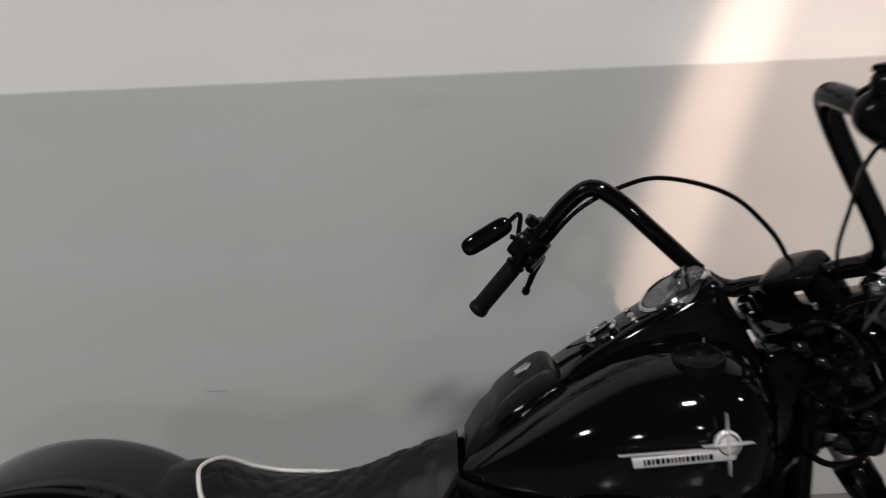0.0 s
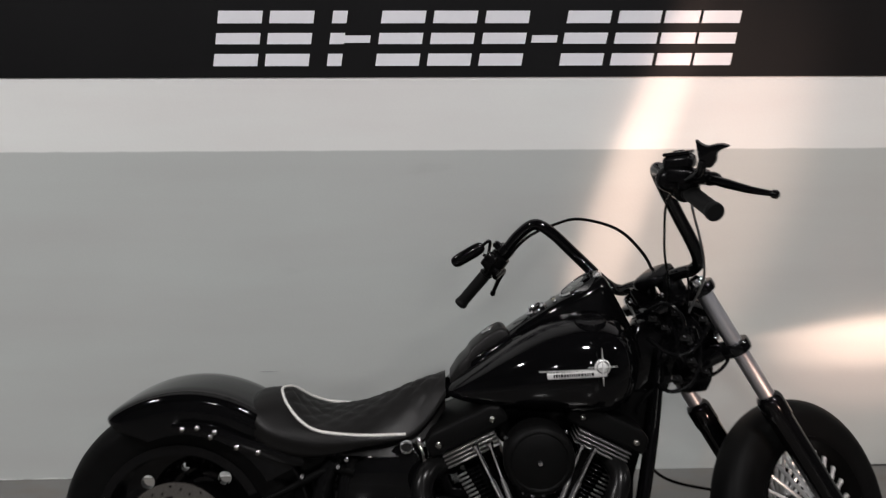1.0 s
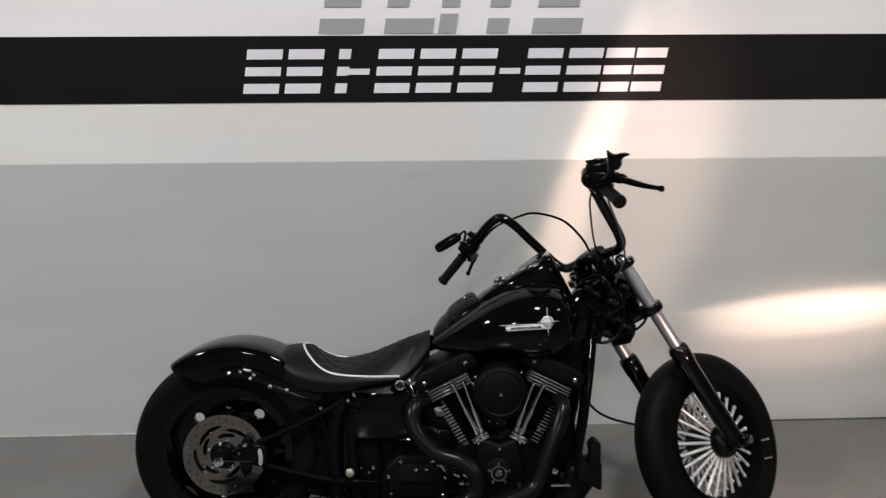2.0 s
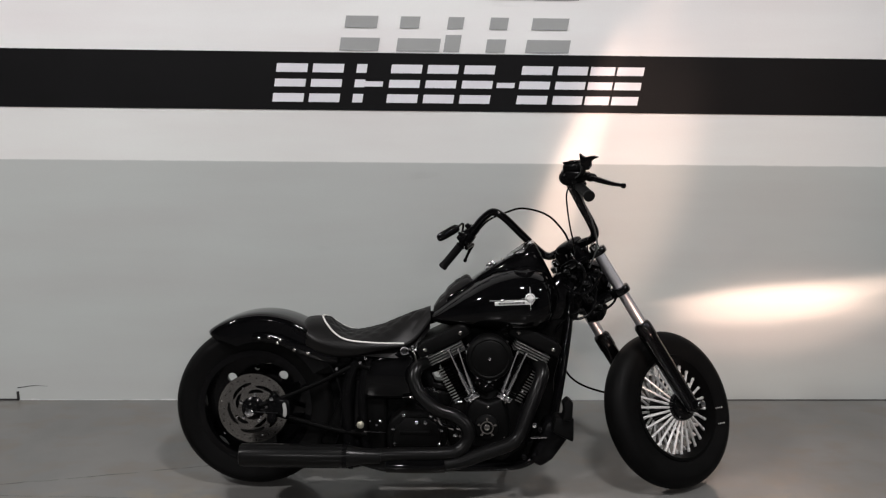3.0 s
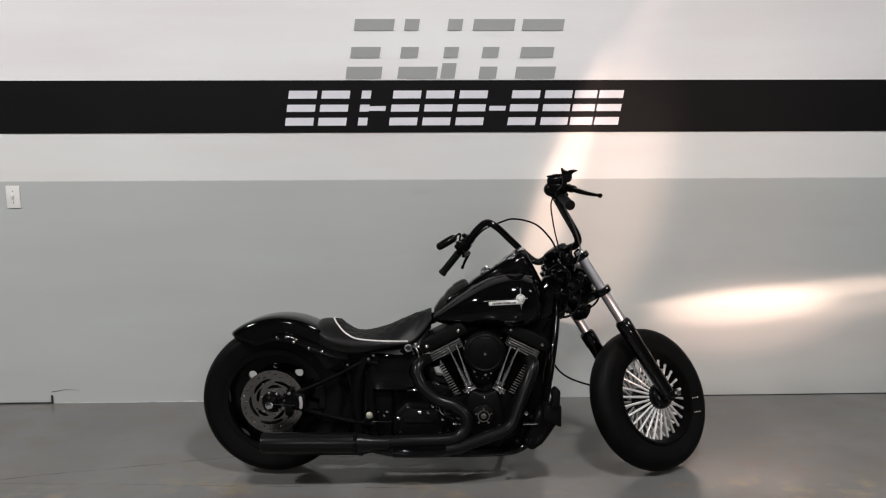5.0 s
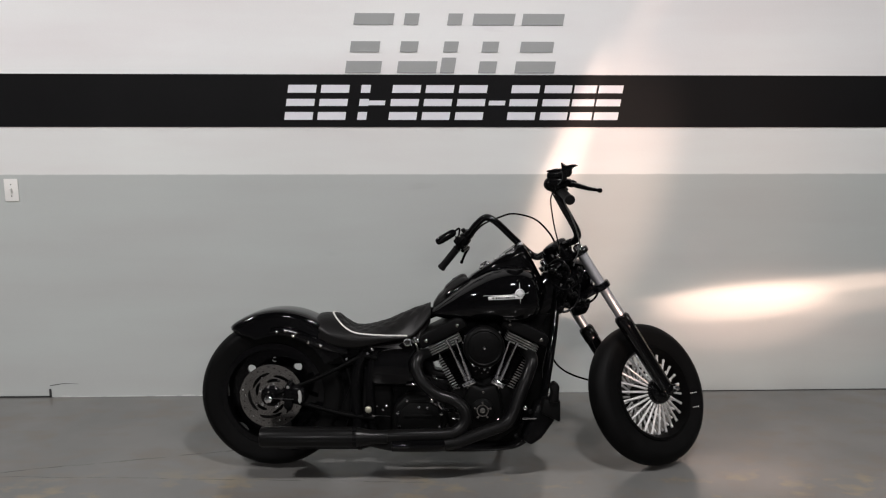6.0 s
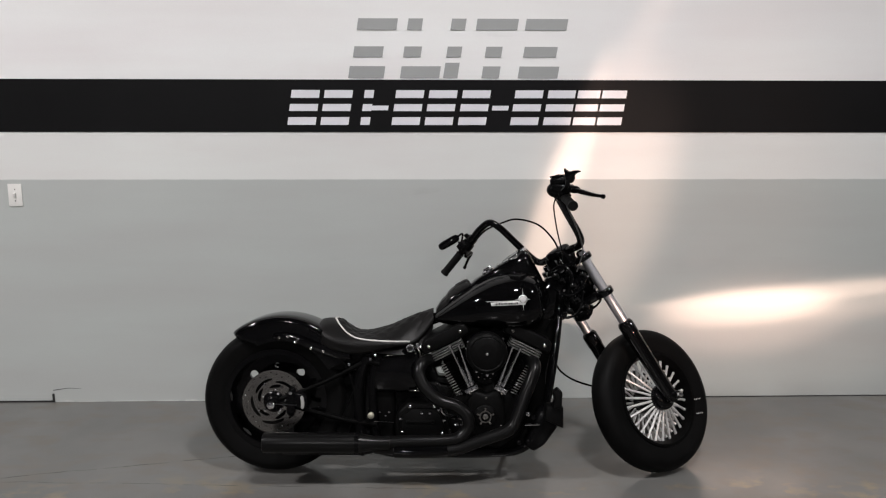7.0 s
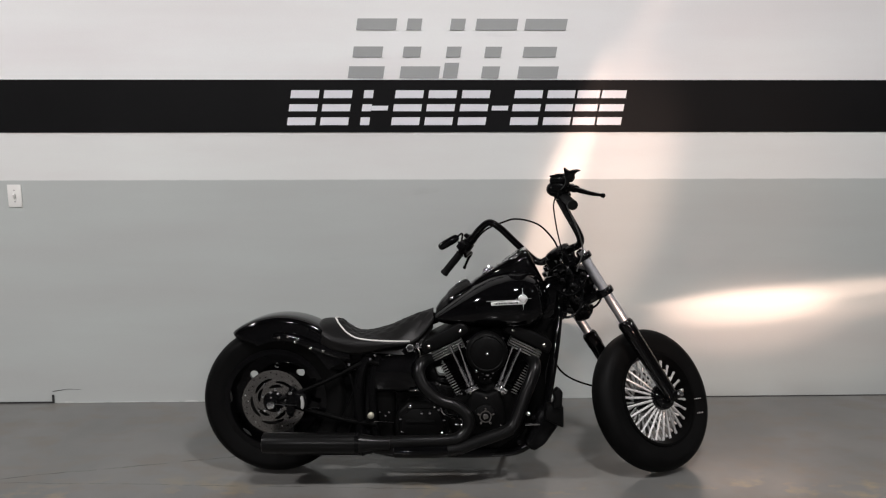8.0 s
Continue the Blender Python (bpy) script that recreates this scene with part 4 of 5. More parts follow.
    lathe(bm, [(0.0042, 0.0150), (0.0055, 0.0150), (0.0055, 0.0136), (0.0042, 0.0136)], pose(0.036, 0, 0.014, 90), 28, True)
    part("badge_ring", bm, SATIN, tank, "dark ring on the badge").matrix_local = badge_pose

    # dash console along the tank's middle
    prof = [(0.725, 0.725, 0.040), (0.76, 0.768, 0.055), (0.80, 0.800, 0.060), (0.86, 0.838, 0.060), (0.90, 0.868, 0.056), (0.95, 0.898, 0.050), (1.00, 0.930, 0.052), (1.05, 0.957, 0.060), (1.09, 0.984, 0.064), (1.112, 0.992, 0.063), (1.136, 0.952, 0.060), (1.17, 0.890, 0.056), (1.20, 0.830, 0.050), (1.215, 0.780, 0.04)]
    bm = bm_new()
    rings = []
    for x, z, w in [tuple(v) for v in curve_points(prof, 4)]:
        base = min(z - 0.02, lerp_table(top, min(x, 1.19)) - 0.03)
        ring = []
        for y, zz in ((-1, 0), (-1.02, 0.5), (-1, 0.86), (-0.93, 0.96), (-0.80, 1), (0, 1.0), (0.80, 1), (0.93, 0.96), (1, 0.86), (1.02, 0.5), (1, 0)):
            ring.append(Vector((x, y * w, base + (z - base) * zz)))
        rings.append(ring)
    loft(bm, rings)
    dash = part("dash_console", bm, GLOSS, bike, "gloss black dash console", sharp=50)
    slope = math.degrees(math.atan2(0.057, 0.085))
    gm = Matrix.Translation((1.062, 0, 0.962)) @ pose(0, 0, 0, 0, -slope, 0)
    bm = bm_new()
    lathe(bm, [(-0.006, 0.060), (0.003, 0.0630), (0.009, 0.0632), (0.0125, 0.0605), (0.0115, 0.0565), (0.002, 0.0555), (-0.02, 0.055)], gm, 48, True)
    part("speedometer_ring", bm, CHROME, dash, "chrome speedometer ring")
    bm = bm_new()
    lathe(bm, [(0.000, 0.0552), (0.0025, 0.0552), (0.003, 0.0)], gm, 40)
    part("speedometer_face", bm, FACE, dash, "grey speedometer face")
    bm = bm_new()
    for k in range(19):
        a = math.radians(-60 + 300 * k / 18)
        box(bm, (0.009, 0.0014, 0.0008), gm @ pose(0, 0, 0, 0, 0, math.degrees(a)) @ Matrix.Translation((0.045, 0, 0.0036)))
    box(bm, (0.042, 0.002, 0.0012), gm @ pose(0, 0, 0, 0, 0, 215) @ Matrix.Translation((0.016, 0, 0.0042)))
    part("speedometer_marks", bm, PIPING, dash, "pale scale marks and needle")
    bm = bm_new()
    lathe(bm, [(0.0085, 0.0535), (0.0105, 0.0535), (0.0115, 0.03), (0.0118, 0.0)], gm, 40)
    part("speedometer_glass", bm, GLASS, dash)
    im = Matrix.Translation((0.945, 0, 0.897)) @ pose(0, 0, 0, 0, -slope, 0)
    bm = bm_new()
    lathe(bm, [(-0.004, 0.029), (0.006, 0.029), (0.010, 0.025), (0.006, 0.021), (-0.004, 0.021)], im, 32, True)
    box(bm, (0.036, 0.012, 0.014), im @ Matrix.Translation((0, 0, 0.011)), 0.005)
    part("ignition_switch", bm, CHROME, dash, "round chrome ignition switch")
    for y in (-0.028, 0.0, 0.028):
        bm = bm_new()
        lathe(bm, [(-0.002, 0.006), (0.003, 0.006), (0.005, 0.003)], Matrix.Translation((0.990, y, 0.925)) @ pose(0, 0, 0, 0, -slope, 0), 12)
        part("indicator_lamp", bm, CHROME if y else BRASS, dash)
    # leather pad at the back of the console, with a raised end
    bm = bm_new()
    rings = []
    for x, z, w in [tuple(v) for v in curve_points([(0.715, 0.730, 0.05), (0.738, 0.766, 0.058), (0.760, 0.788, 0.058), (0.772, 0.808, 0.054), (0.805, 0.836, 0.052), (0.836, 0.856, 0.051), (0.854, 0.858, 0.050), (0.866, 0.846, 0.050), (0.870, 0.818, 0.050)], 4)]:
        b0 = lerp_table(top, x) - 0.03
        rings.append([Vector((x, y * w, b0 + (z - b0) * zz)) for y, zz in ((-1.06, 0), (-1.05, 0.6), (-1.02, 0.86), (-0.96, 0.95), (-0.85, 0.99), (0, 1.02), (0.85, 0.99), (0.96, 0.95), (1.02, 0.86), (1.05, 0.6), (1.06, 0))])
    loft(bm, rings)
    part("console_pad", bm, LEATHER, dash, "black leather console pad", sharp=55)
    bm = bm_new()
    prism(bm, [(-0.016, -0.010), (0.010, -0.013), (0.018, 0.0), (0.010, 0.013), (-0.016, 0.010), (-0.010, 0)], -0.002, 0.002, 0.0008, Matrix.Translation((0.812, -0.012, 0.845)) @ pose(0, 0, 0, 0, -32, 0) @ pose(0, 0, 0, 90))
    part("pad_emblem", bm, CHROME, dash, "small silver emblem")


fuel_tank()


def seat():
    edge = [(0.274, 0.0, 0.684), (0.278, 0.038, 0.680), (0.295, 0.078, 0.665), (0.333, 0.114, 0.632), (0.387, 0.138, 0.610), (0.494, 0.143, 0.601), (0.602, 0.120, 0.596), (0.660, 0.092, 0.644), (0.703, 0.070, 0.702)]
    mid = [(0.282, 0.682), (0.298, 0.679), (0.310, 0.670), (0.337, 0.646), (0.392, 0.624), (0.494, 0.645), (0.600, 0.690), (0.660, 0.714), (0.703, 0.734)]
    e = curve_points(edge, 8)
    c = curve_points([(x, 0, z) for x, z in mid], 8)
    bm = bm_new()
    rows = []
    width = 36
    for i, (p, q) in enumerate(zip(e, c)):
        row = []
        for k in range(width + 1):
            v = -1 + 2 * k / width
            x = q.x + (p.x - q.x) * abs(v) ** 1.6
            z = q.z + (p.z - q.z) * abs(v) ** 2.2
            y = p.y * v
            u1, u2 = (x + y) / 0.060, (x - y) / 0.060
            crease = min(abs(u1 - round(u1)), abs(u2 - round(u2)))
            z += 0.008 * min(1, crease * 4) ** 0.7 * (1 - abs(v) ** 3) * min(1.0, (len(c) - 1 - i) / 10)
            row.append(Vector((x, y, z)))
        rows.append(row)
    loft(bm, rows, wrap=False)
    low = [[Vector((p.x, p.y, p.z - 0.05)) for p in r] for r in rows]
    loft(bm, low, wrap=False)
    cushion = part("seat", bm, LEATHER, bike, "black leather solo seat with diamond quilting", sharp=80)
    bm = bm_new()
    bulge = [(0.212, 0.0, 0.684), (0.208, 0.055, 0.672), (0.216, 0.105, 0.650), (0.268, 0.140, 0.612), (0.373, 0.154, 0.588), (0.500, 0.152, 0.592), (0.606, 0.123, 0.595), (0.662, 0.096, 0.634), (0.705, 0.073, 0.690)]
    foot = [(0.186, 0.0, 0.635), (0.188, 0.055, 0.625), (0.200, 0.100, 0.604), (0.255, 0.130, 0.566), (0.373, 0.138, 0.545), (0.500, 0.136, 0.572), (0.602, 0.114, 0.588), (0.660, 0.090, 0.628), (0.703, 0.068, 0.684)]
    top_c, mid_c, low_c = curve_points(edge, 6), curve_points(bulge, 6), curve_points(foot, 6)
    for sy in (1, -1):
        rows = []
        for a, b, c3 in zip(top_c, mid_c, low_c):
            a2 = a + (b - a) * 0.35 + Vector((0, 0, 0.006))
            b2 = b + (c3 - b) * 0.4 + (b - a).normalized() * 0.004
            line = curve_points([a, a2, b, b2, c3, Vector((c3.x, c3.y * 0.6, c3.z + 0.004)), Vector((c3.x, 0, c3.z + 0.006))], 3)
            rows.append([Vector((p.x, p.y * sy, p.z)) for p in line])
        loft(bm, rows, wrap=False)
    bmesh.ops.remove_doubles(bm, verts=bm.verts, dist=0.0005)
    part("seat_skirt", bm, LEATHER, cushion, "smooth black leather seat side", sharp=70)
    bm = bm_new()
    line = [(x, -y * 1.012, z + 0.004) for x, y, z in edge[6:0:-1]] + [(edge[0][0] - 0.004, 0, edge[0][2] + 0.004)] + [(x, y * 1.012, z + 0.004) for x, y, z in edge[1:7]]
    tube(bm, line, 0.0037, 10, 8)
    part("piping", bm, PIPING, cushion, "white piping round the quilted seat")


seat()


def rear_fender():
    cx, cz, rad = 0.042, 0.366, 0.345
    bm = bm_new()
    rings = []
    for k in range(45):
        a = radians(130 - 102 * k / 44)
        end = min(1.0, (k / 44) / 0.05) ** 0.5
        w = 0.118 * (0.55 + 0.45 * end)
        skirt = 0.112 * (0.25 + 0.75 * min(1.0, (k / 44) / 0.16))
        sec = [(-w, skirt), (-w * 1.01, skirt * 0.6), (-w * 1.005, 0.028), (-w * 0.985, 0.017), (-w * 0.93, 0.0095), (-w * 0.80, 0.004), (-w * 0.5, 0.001), (0, 0), (w * 0.5, 0.001), (w * 0.80, 0.004), (w * 0.93, 0.0095), (w * 0.985, 0.017), (w * 1.005, 0.028), (w * 1.01, skirt * 0.6), (w, skirt)]
        inner = [(y * 0.965, d + 0.004 if abs(y) < w * 0.9 else d) for y, d in sec[::-1]]
        rings.append([Vector((cx + (rad - d) * math.cos(a), y, cz + (rad - d) * math.sin(a))) for y, d in sec + inner])
    loft(bm, rings)
    fender = part("rear_fender", bm, GLOSS, bike, "gloss black bobbed rear fender", sharp=50)
    # struts with bright bolts
    for y in (-0.124, 0.124):
        bm = bm_new()
        upper = [(0.345, 0.556), (0.26, 0.574), (0.19, 0.600), (0.12, 0.630), (0.06, 0.638), (0.015, 0.634)]
        lower = [(0.010, 0.612), (0.06, 0.604), (0.12, 0.592), (0.19, 0.562), (0.26, 0.536), (0.345, 0.520)]
        prism(bm, upper + lower, min(y, y * 1.09), max(y, y * 1.09), 0.003)
        part("fender_strut", bm, GLOSS, fender, "flat gloss black fender strut")
    for x, z in ((0.041, 0.617), (0.079, 0.621), (0.122, 0.610), (0.112, 0.598), (0.177, 0.571), (0.231, 0.558)):
        bm = bm_new()
        lathe(bm, [(0, 0.007), (0.004, 0.0065), (0.006, 0.003)], axis((x, -0.135, z), (0, -1, 0.25)), 12)
        part("bolt", bm, STEEL, fender)


rear_fender()


def engine():
    # crankcase
    bm = bm_new()
    prism(bm, [(0.78, 0.20), (0.84, 0.14), (1.0, 0.13), (1.09, 0.19), (1.11, 0.28), (1.06, 0.39), (0.98, 0.43), (0.93, 0.40), (0.88, 0.43), (0.80, 0.39), (0.76, 0.30)], -0.115, 0.13, 0.02, I4, 3)
    case = part("crankcase", bm, WRINKLE, bike, "black V-twin engine crankcase")
    bm = bm_new()
    prism(bm, [(0.845, 0.25), (0.86, 0.21), (0.93, 0.19), (1.0, 0.21), (1.02, 0.26), (1.01, 0.34), (0.985, 0.405), (0.93, 0.38), (0.875, 0.405), (0.85, 0.35)], -0.170, -0.11, 0.018, I4, 3)
    part("cam_cover", bm, WRINKLE, case, "black cam cover")
    for x, z in ((0.862, 0.385), (0.998, 0.385), (0.865, 0.245), (0.995, 0.245), (0.93, 0.365)):
        bm = bm_new()
        lathe(bm, [(0, 0.006), (0.005, 0.006), (0.007, 0.003)], axis((x, -0.168, z), (0, -1, 0)), 10)
        part("bolt", bm, STEEL, case)
    # round timer cover with a five-pointed emblem
    tm = axis((0.927, -0.168, 0.288), (0, -1, 0))
    bm = bm_new()
    lathe(bm, [(0, 0.050), (0.008, 0.048), (0.012, 0.042), (0.0125, 0.0)], tm, 40)
    part("timer_cover", bm, WRINKLE, case, "round black timer cover")
    bm = bm_new()
    lathe(bm, [(0.012, 0.026), (0.016, 0.026), (0.016, 0.021), (0.012, 0.021)], tm, 32, True)
    lathe(bm, [(0.012, 0.013), (0.016, 0.012), (0.017, 0.008), (0.0172, 0.0)], tm, 20)
    for k in range(5):
        a = math.pi / 2 + 2 * math.pi * k / 5
        lathe(bm, [(0.010, 0.0055), (0.017, 0.005)], tm @ Matrix.Translation((0.034 * math.cos(a), 0.034 * math.sin(a), 0)), 10)
        box(bm, (0.010, 0.006, 0.004), tm @ Matrix.Translation((0.030 * math.cos(a), 0.030 * math.sin(a), 0.013)) @ pose(0, 0, 0, 0, 0, math.degrees(a)))
    part("timer_emblem", bm, STEEL, case, "grey metal star and ring emblem")
    # two finned cylinders with heads, rocker boxes and push rods
    for side, foot, tip in ((-1, (0.866, 0.385), (0.762, 0.595)), (1, (1.000, 0.390), (1.100, 0.595))):
        foot, tip = Vector((foot[0], -0.03, foot[1])), Vector((tip[0], -0.03, tip[1]))
        d = (tip - foot).normalized()
        ang = math.degrees(math.atan2(d.x, d.z))
        cm = Matrix.Translation(foot) @ pose(0, 0, 0, 0, ang, 0)
        bm = bm_new()
        lathe(bm, [(-0.02, 0.056), (0.20, 0.058)], cm, 24)
        cyl = part("cylinder", bm, SATIN, bike, "black engine cylinder with bright fin edges")
        n = 13
        for k in range(n):
            h = 0.012 + 0.0118 * k
            bm = bm_new()
            w = 0.052 + 0.0008 * k
            box(bm, (w, 0.19, 0.0040), cm @ Matrix.Translation((0.010 * side + 0.5 * w * side, 0, h)), 0.0013, 1)
            fin = part("fin", bm, SATIN, cyl)
            # cut metal only at the outer end, so the edge's highlight is built in
            bm = bm_new()
            box(bm, (0.027, 0.003, 0.0046), cm @ Matrix.Translation((0.010 * side + (w - 0.012) * side, -0.0965, h)), 0.001, 1)
            part("fin_edge", bm, FIN, fin, "short bright strip where the cut fin edge catches light")
        for k in range(4):
            bm = bm_new()
            box(bm, (0.145, 0.235, 0.0046), cm @ Matrix.Translation((0.008 * side, 0, 0.190 + 0.0105 * k)), 0.0016, 1)
            part("head_fin", bm, FIN, cyl)
        bm = bm_new()
        box(bm, (0.12, 0.18, 0.06), cm @ Matrix.Translation((0, 0, 0.20)), 0.01)
        part("cylinder_head", bm, SATIN, cyl)
        bm = bm_new()
        out = [(-0.108, 0.0), (0.108, 0.0), (0.112, 0.018), (0.106, 0.046), (0.080, 0.060), (-0.080, 0.060), (-0.106, 0.046), (-0.112, 0.018)]
        prism(bm, out, -0.120, 0.120, 0.010, cm @ Matrix.Translation((-0.002 * side, 0, 0.230)), 3)
        rocker = part("rocker_box", bm, WRINKLE, bike, "black rocker box")
        for bx, bz in ((-0.075, 0.026), (0.075, 0.026)):
            bm = bm_new()
            lathe(bm, [(0, 0.008), (0.005, 0.008), (0.008, 0.004)], cm @ Matrix.Translation((bx, -0.120, 0.230 + bz)) @ pose(0, 0, 0, 90), 12)
            part("bolt", bm, STEEL, rocker)
    for pts in (((0.776, 0.585), (0.858, 0.412)), ((0.812, 0.592), (0.873, 0.418)), ((1.042, 0.585), (0.985, 0.418)), ((1.076, 0.578), (1.004, 0.412))):
        (xa, za), (xb, zb) = pts
        bm = bm_new()
        a, b = Vector((xa, -0.160, za)), Vector((xb, -0.150, zb))
        n = (b - a).length
        lathe(bm, [(0, 0.009), (0.010, 0.009), (0.012, 0.0058), (n * 0.52, 0.0058), (n * 0.53, 0.0085), (n - 0.02, 0.0085), (n - 0.018, 0.011), (n, 0.011)], axis(a, b - a), 16)
        part("push_rod_tube", bm, CHROME, case, "chrome push rod tube")
    for x, tilt in ((0.868, -28), (0.994, 28)):
        bm = bm_new()
        box(bm, (0.060, 0.050, 0.024), pose(x, -0.145, 0.402, 0, tilt, 0), 0.005)
        for dx in (-0.022, 0.0, 0.022):
            lathe(bm, [(0, 0.006), (0.010, 0.006), (0.013, 0.003)], pose(x, -0.168, 0.402, 0, tilt, 0) @ Matrix.Translation((dx, 0, 0)) @ pose(0, 0, 0, 90), 8)
        part("tappet_block", bm, CHROME, case, "chrome tappet block")
    # air cleaner
    am = axis((0.930, -0.165, 0.566), (0, -1, 0))
    bm = bm_new()
    lathe(bm, [(-0.03, 0.06), (-0.02, 0.084), (0.045, 0.088), (0.060, 0.086), (0.068, 0.078), (0.070, 0.072), (0.0675, 0.068), (0.070, 0.064), (0.074, 0.030), (0.0745, 0.0)], am, 56)
    air = part("air_cleaner", bm, WRINKLE, bike, "round black air cleaner cover")
    bm = bm_new()
    lathe(bm, [(0.073, 0.006), (0.078, 0.006), (0.080, 0.003)], am, 12)
    part("bolt", bm, CHROME, air)
    bm = bm_new()
    box(bm, (0.10, 0.12, 0.10), pose(0.93, -0.09, 0.52), 0.02)
    part("intake", bm, SATIN, air)
    # dark filler block that hides the wall seen between the cylinders
    bm = bm_new()
    box(bm, (0.13, 0.10, 0.12), pose(0.93, -0.05, 0.44), 0.02)
    part("intake_filler", bm, SATIN, bike, "dark filler block between the cylinders")
    for x, z, r in ((0.890, 0.470, 0.006), (0.915, 0.462, 0.005), (0.938, 0.455, 0.007), (0.962, 0.463, 0.006), (0.925, 0.438, 0.005), (0.950, 0.440, 0.005), (0.90, 0.445, 0.004)):
        bm = bm_new()
        lathe(bm, [(-0.01, r), (0.006, r), (0.008, r * 0.5)], axis((x, -0.118, z), (0, -1, 0.2)), 8)
        part("bolt", bm, CHROME if r > 0.0045 else STEEL, air)


engine()


def driveline():
    # transmission end cover
    bm = bm_new()
    prism(bm, [(0.545, 0.185), (0.76, 0.185), (0.78, 0.23), (0.765, 0.30), (0.725, 0.345), (0.60, 0.345), (0.55, 0.30), (0.535, 0.24)], -0.15, 0.12, 0.016, I4, 3)
    box_part = part("transmission", bm, WRINKLE, bike, "black transmission case with a bolted cover")
    bm = bm_new()
    prism(bm, [(0.565, 0.205), (0.74, 0.205), (0.755, 0.24), (0.735, 0.30), (0.70, 0.320), (0.61, 0.320), (0.572, 0.285), (0.56, 0.24)], -0.168, -0.148, 0.009, I4, 2)
    box(bm, (0.12, 0.010, 0.016), pose(0.65, -0.168, 0.262), 0.004)
    part("end_cover", bm, WRINKLE, box_part)
    for x, z in ((0.572, 0.215), (0.565, 0.275), (0.605, 0.328), (0.71, 0.328), (0.752, 0.27), (0.742, 0.212), (0.655, 0.300), (0.69, 0.300)):
        bm = bm_new()
        lathe(bm, [(0, 0.0065), (0.006, 0.0065), (0.008, 0.003)], axis((x, -0.166, z), (0, -1, 0.15)), 10)
        part("bolt", bm, CHROME, box_part)
    # oil tank beneath the seat
    bm = bm_new()
    prism(bm, [(0.42, 0.40), (0.46, 0.375), (0.62, 0.375), (0.655, 0.40), (0.66, 0.545), (0.63, 0.575), (0.50, 0.560), (0.43, 0.525)], -0.125, 0.125, 0.022, I4, 3)
    part("oil_tank", bm, GLOSS, bike, "gloss black horseshoe oil tank")
    bm = bm_new()
    lathe(bm, [(0, 0.017), (0.007, 0.0165), (0.009, 0.014), (0.006, 0.011), (-0.004, 0.010)], axis((0.605, -0.138, 0.572), (0.0, -1, 0.45)), 24)
    part("ignition_lock", bm, CHROME, bike, "small chrome lock below the seat")
    # inner fender round the wheel, and upright frame members in front of it
    bm = bm_new()
    rings = []
    for k in range(25):
        a = radians(64 - 92 * k / 24)
        rings.append([Vector((0.014 + r * math.cos(a), y, 0.337 + r * math.sin(a))) for y, r in ((-0.122, 0.346), (-0.122, 0.352), (-0.06, 0.356), (0.06, 0.356), (0.122, 0.352), (0.122, 0.346), (0.06, 0.350), (-0.06, 0.350))])
    loft(bm, rings)
    part("inner_fender", bm, SATIN, bike, "black inner fender close round the wheel")
    for pts, r in (([(0.392, 0.175), (0.385, 0.26), (0.378, 0.38), (0.392, 0.47), (0.42, 0.53)], 0.024), ([(0.462, 0.165), (0.448, 0.26), (0.440, 0.38), (0.448, 0.47), (0.470, 0.54)], 0.020)):
        for y in (-0.108, 0.108):
            bm = bm_new()
            tube(bm, [(x, y, z) for x, z in pts], r, 16, 5)
            part("frame_upright", bm, SATIN, bike, "satin black upright frame member")
    bm = bm_new()
    prism(bm, [(0.27, 0.19), (0.54, 0.14), (0.54, 0.37), (0.50, 0.50), (0.40, 0.51), (0.37, 0.42), (0.32, 0.30)], -0.095, 0.095, 0.02, I4, 3)
    part("frame_casting", bm, WRINKLE, bike, "dull black frame casting behind the transmission")
    # swing arm, frame tubes
    for y in (-0.120, 0.120):
        bm = bm_new()
        tube(bm, [(0.47, y, 0.50), (0.41, y, 0.510), (0.30, y, 0.455), (0.16, y, 0.392), (0.05, y, 0.352), (0.0, y, 0.337)], [0.013, 0.011, 0.009, 0.009, 0.010, 0.014], 14, 5)
        tube(bm, [(0.46, y, 0.24), (0.34, y, 0.255), (0.2, y, 0.290), (0.05, y, 0.330), (0.0, y, 0.337)], [0.013, 0.012, 0.010, 0.010, 0.014], 14, 5)
        part("swing_arm", bm, DULL, bike, "dull black swing arm")
    for y in (-0.10, 0.10):
        bm = bm_new()
        tube(bm, [(1.262, y * 0.35, 0.80), (1.255, y * 0.45, 0.72), (1.235, y * 0.75, 0.56), (1.205, y, 0.38), (1.17, y, 0.22), (1.10, y, 0.135), (0.98, y, 0.11), (0.70, y, 0.11), (0.45, y, 0.14), (0.42, y, 0.26), (0.43, y, 0.45)], 0.0185, 14, 6)
        part("frame_tube", bm, GLOSS, bike, "gloss black frame tube")
    bm = bm_new()
    tube(bm, [(1.30, 0, 0.80), (1.18, 0, 0.83), (0.95, 0, 0.76), (0.76, 0, 0.70), (0.66, 0, 0.662), (0.60, 0, 0.632), (0.50, 0, 0.57), (0.43, 0, 0.47)], 0.02, 14, 5)
    part("frame_tube", bm, GLOSS, bike)
    # filler block beneath the tank, closing the view to the wall
    bm = bm_new()
    prism(bm, [(0.80, 0.60), (0.86, 0.55), (1.0, 0.55), (1.06, 0.60), (1.07, 0.70), (0.80, 0.70)], -0.06, 0.06, 0.01)
    part("tank_filler", bm, SATIN, bike, "black filler block beneath the tank")
    bm = bm_new()
    prism(bm, [(1.14, 0.678), (1.23, 0.662), (1.29, 0.69), (1.32, 0.80), (1.29, 0.90), (1.20, 0.87), (1.16, 0.76)], -0.04, 0.04, 0.012)
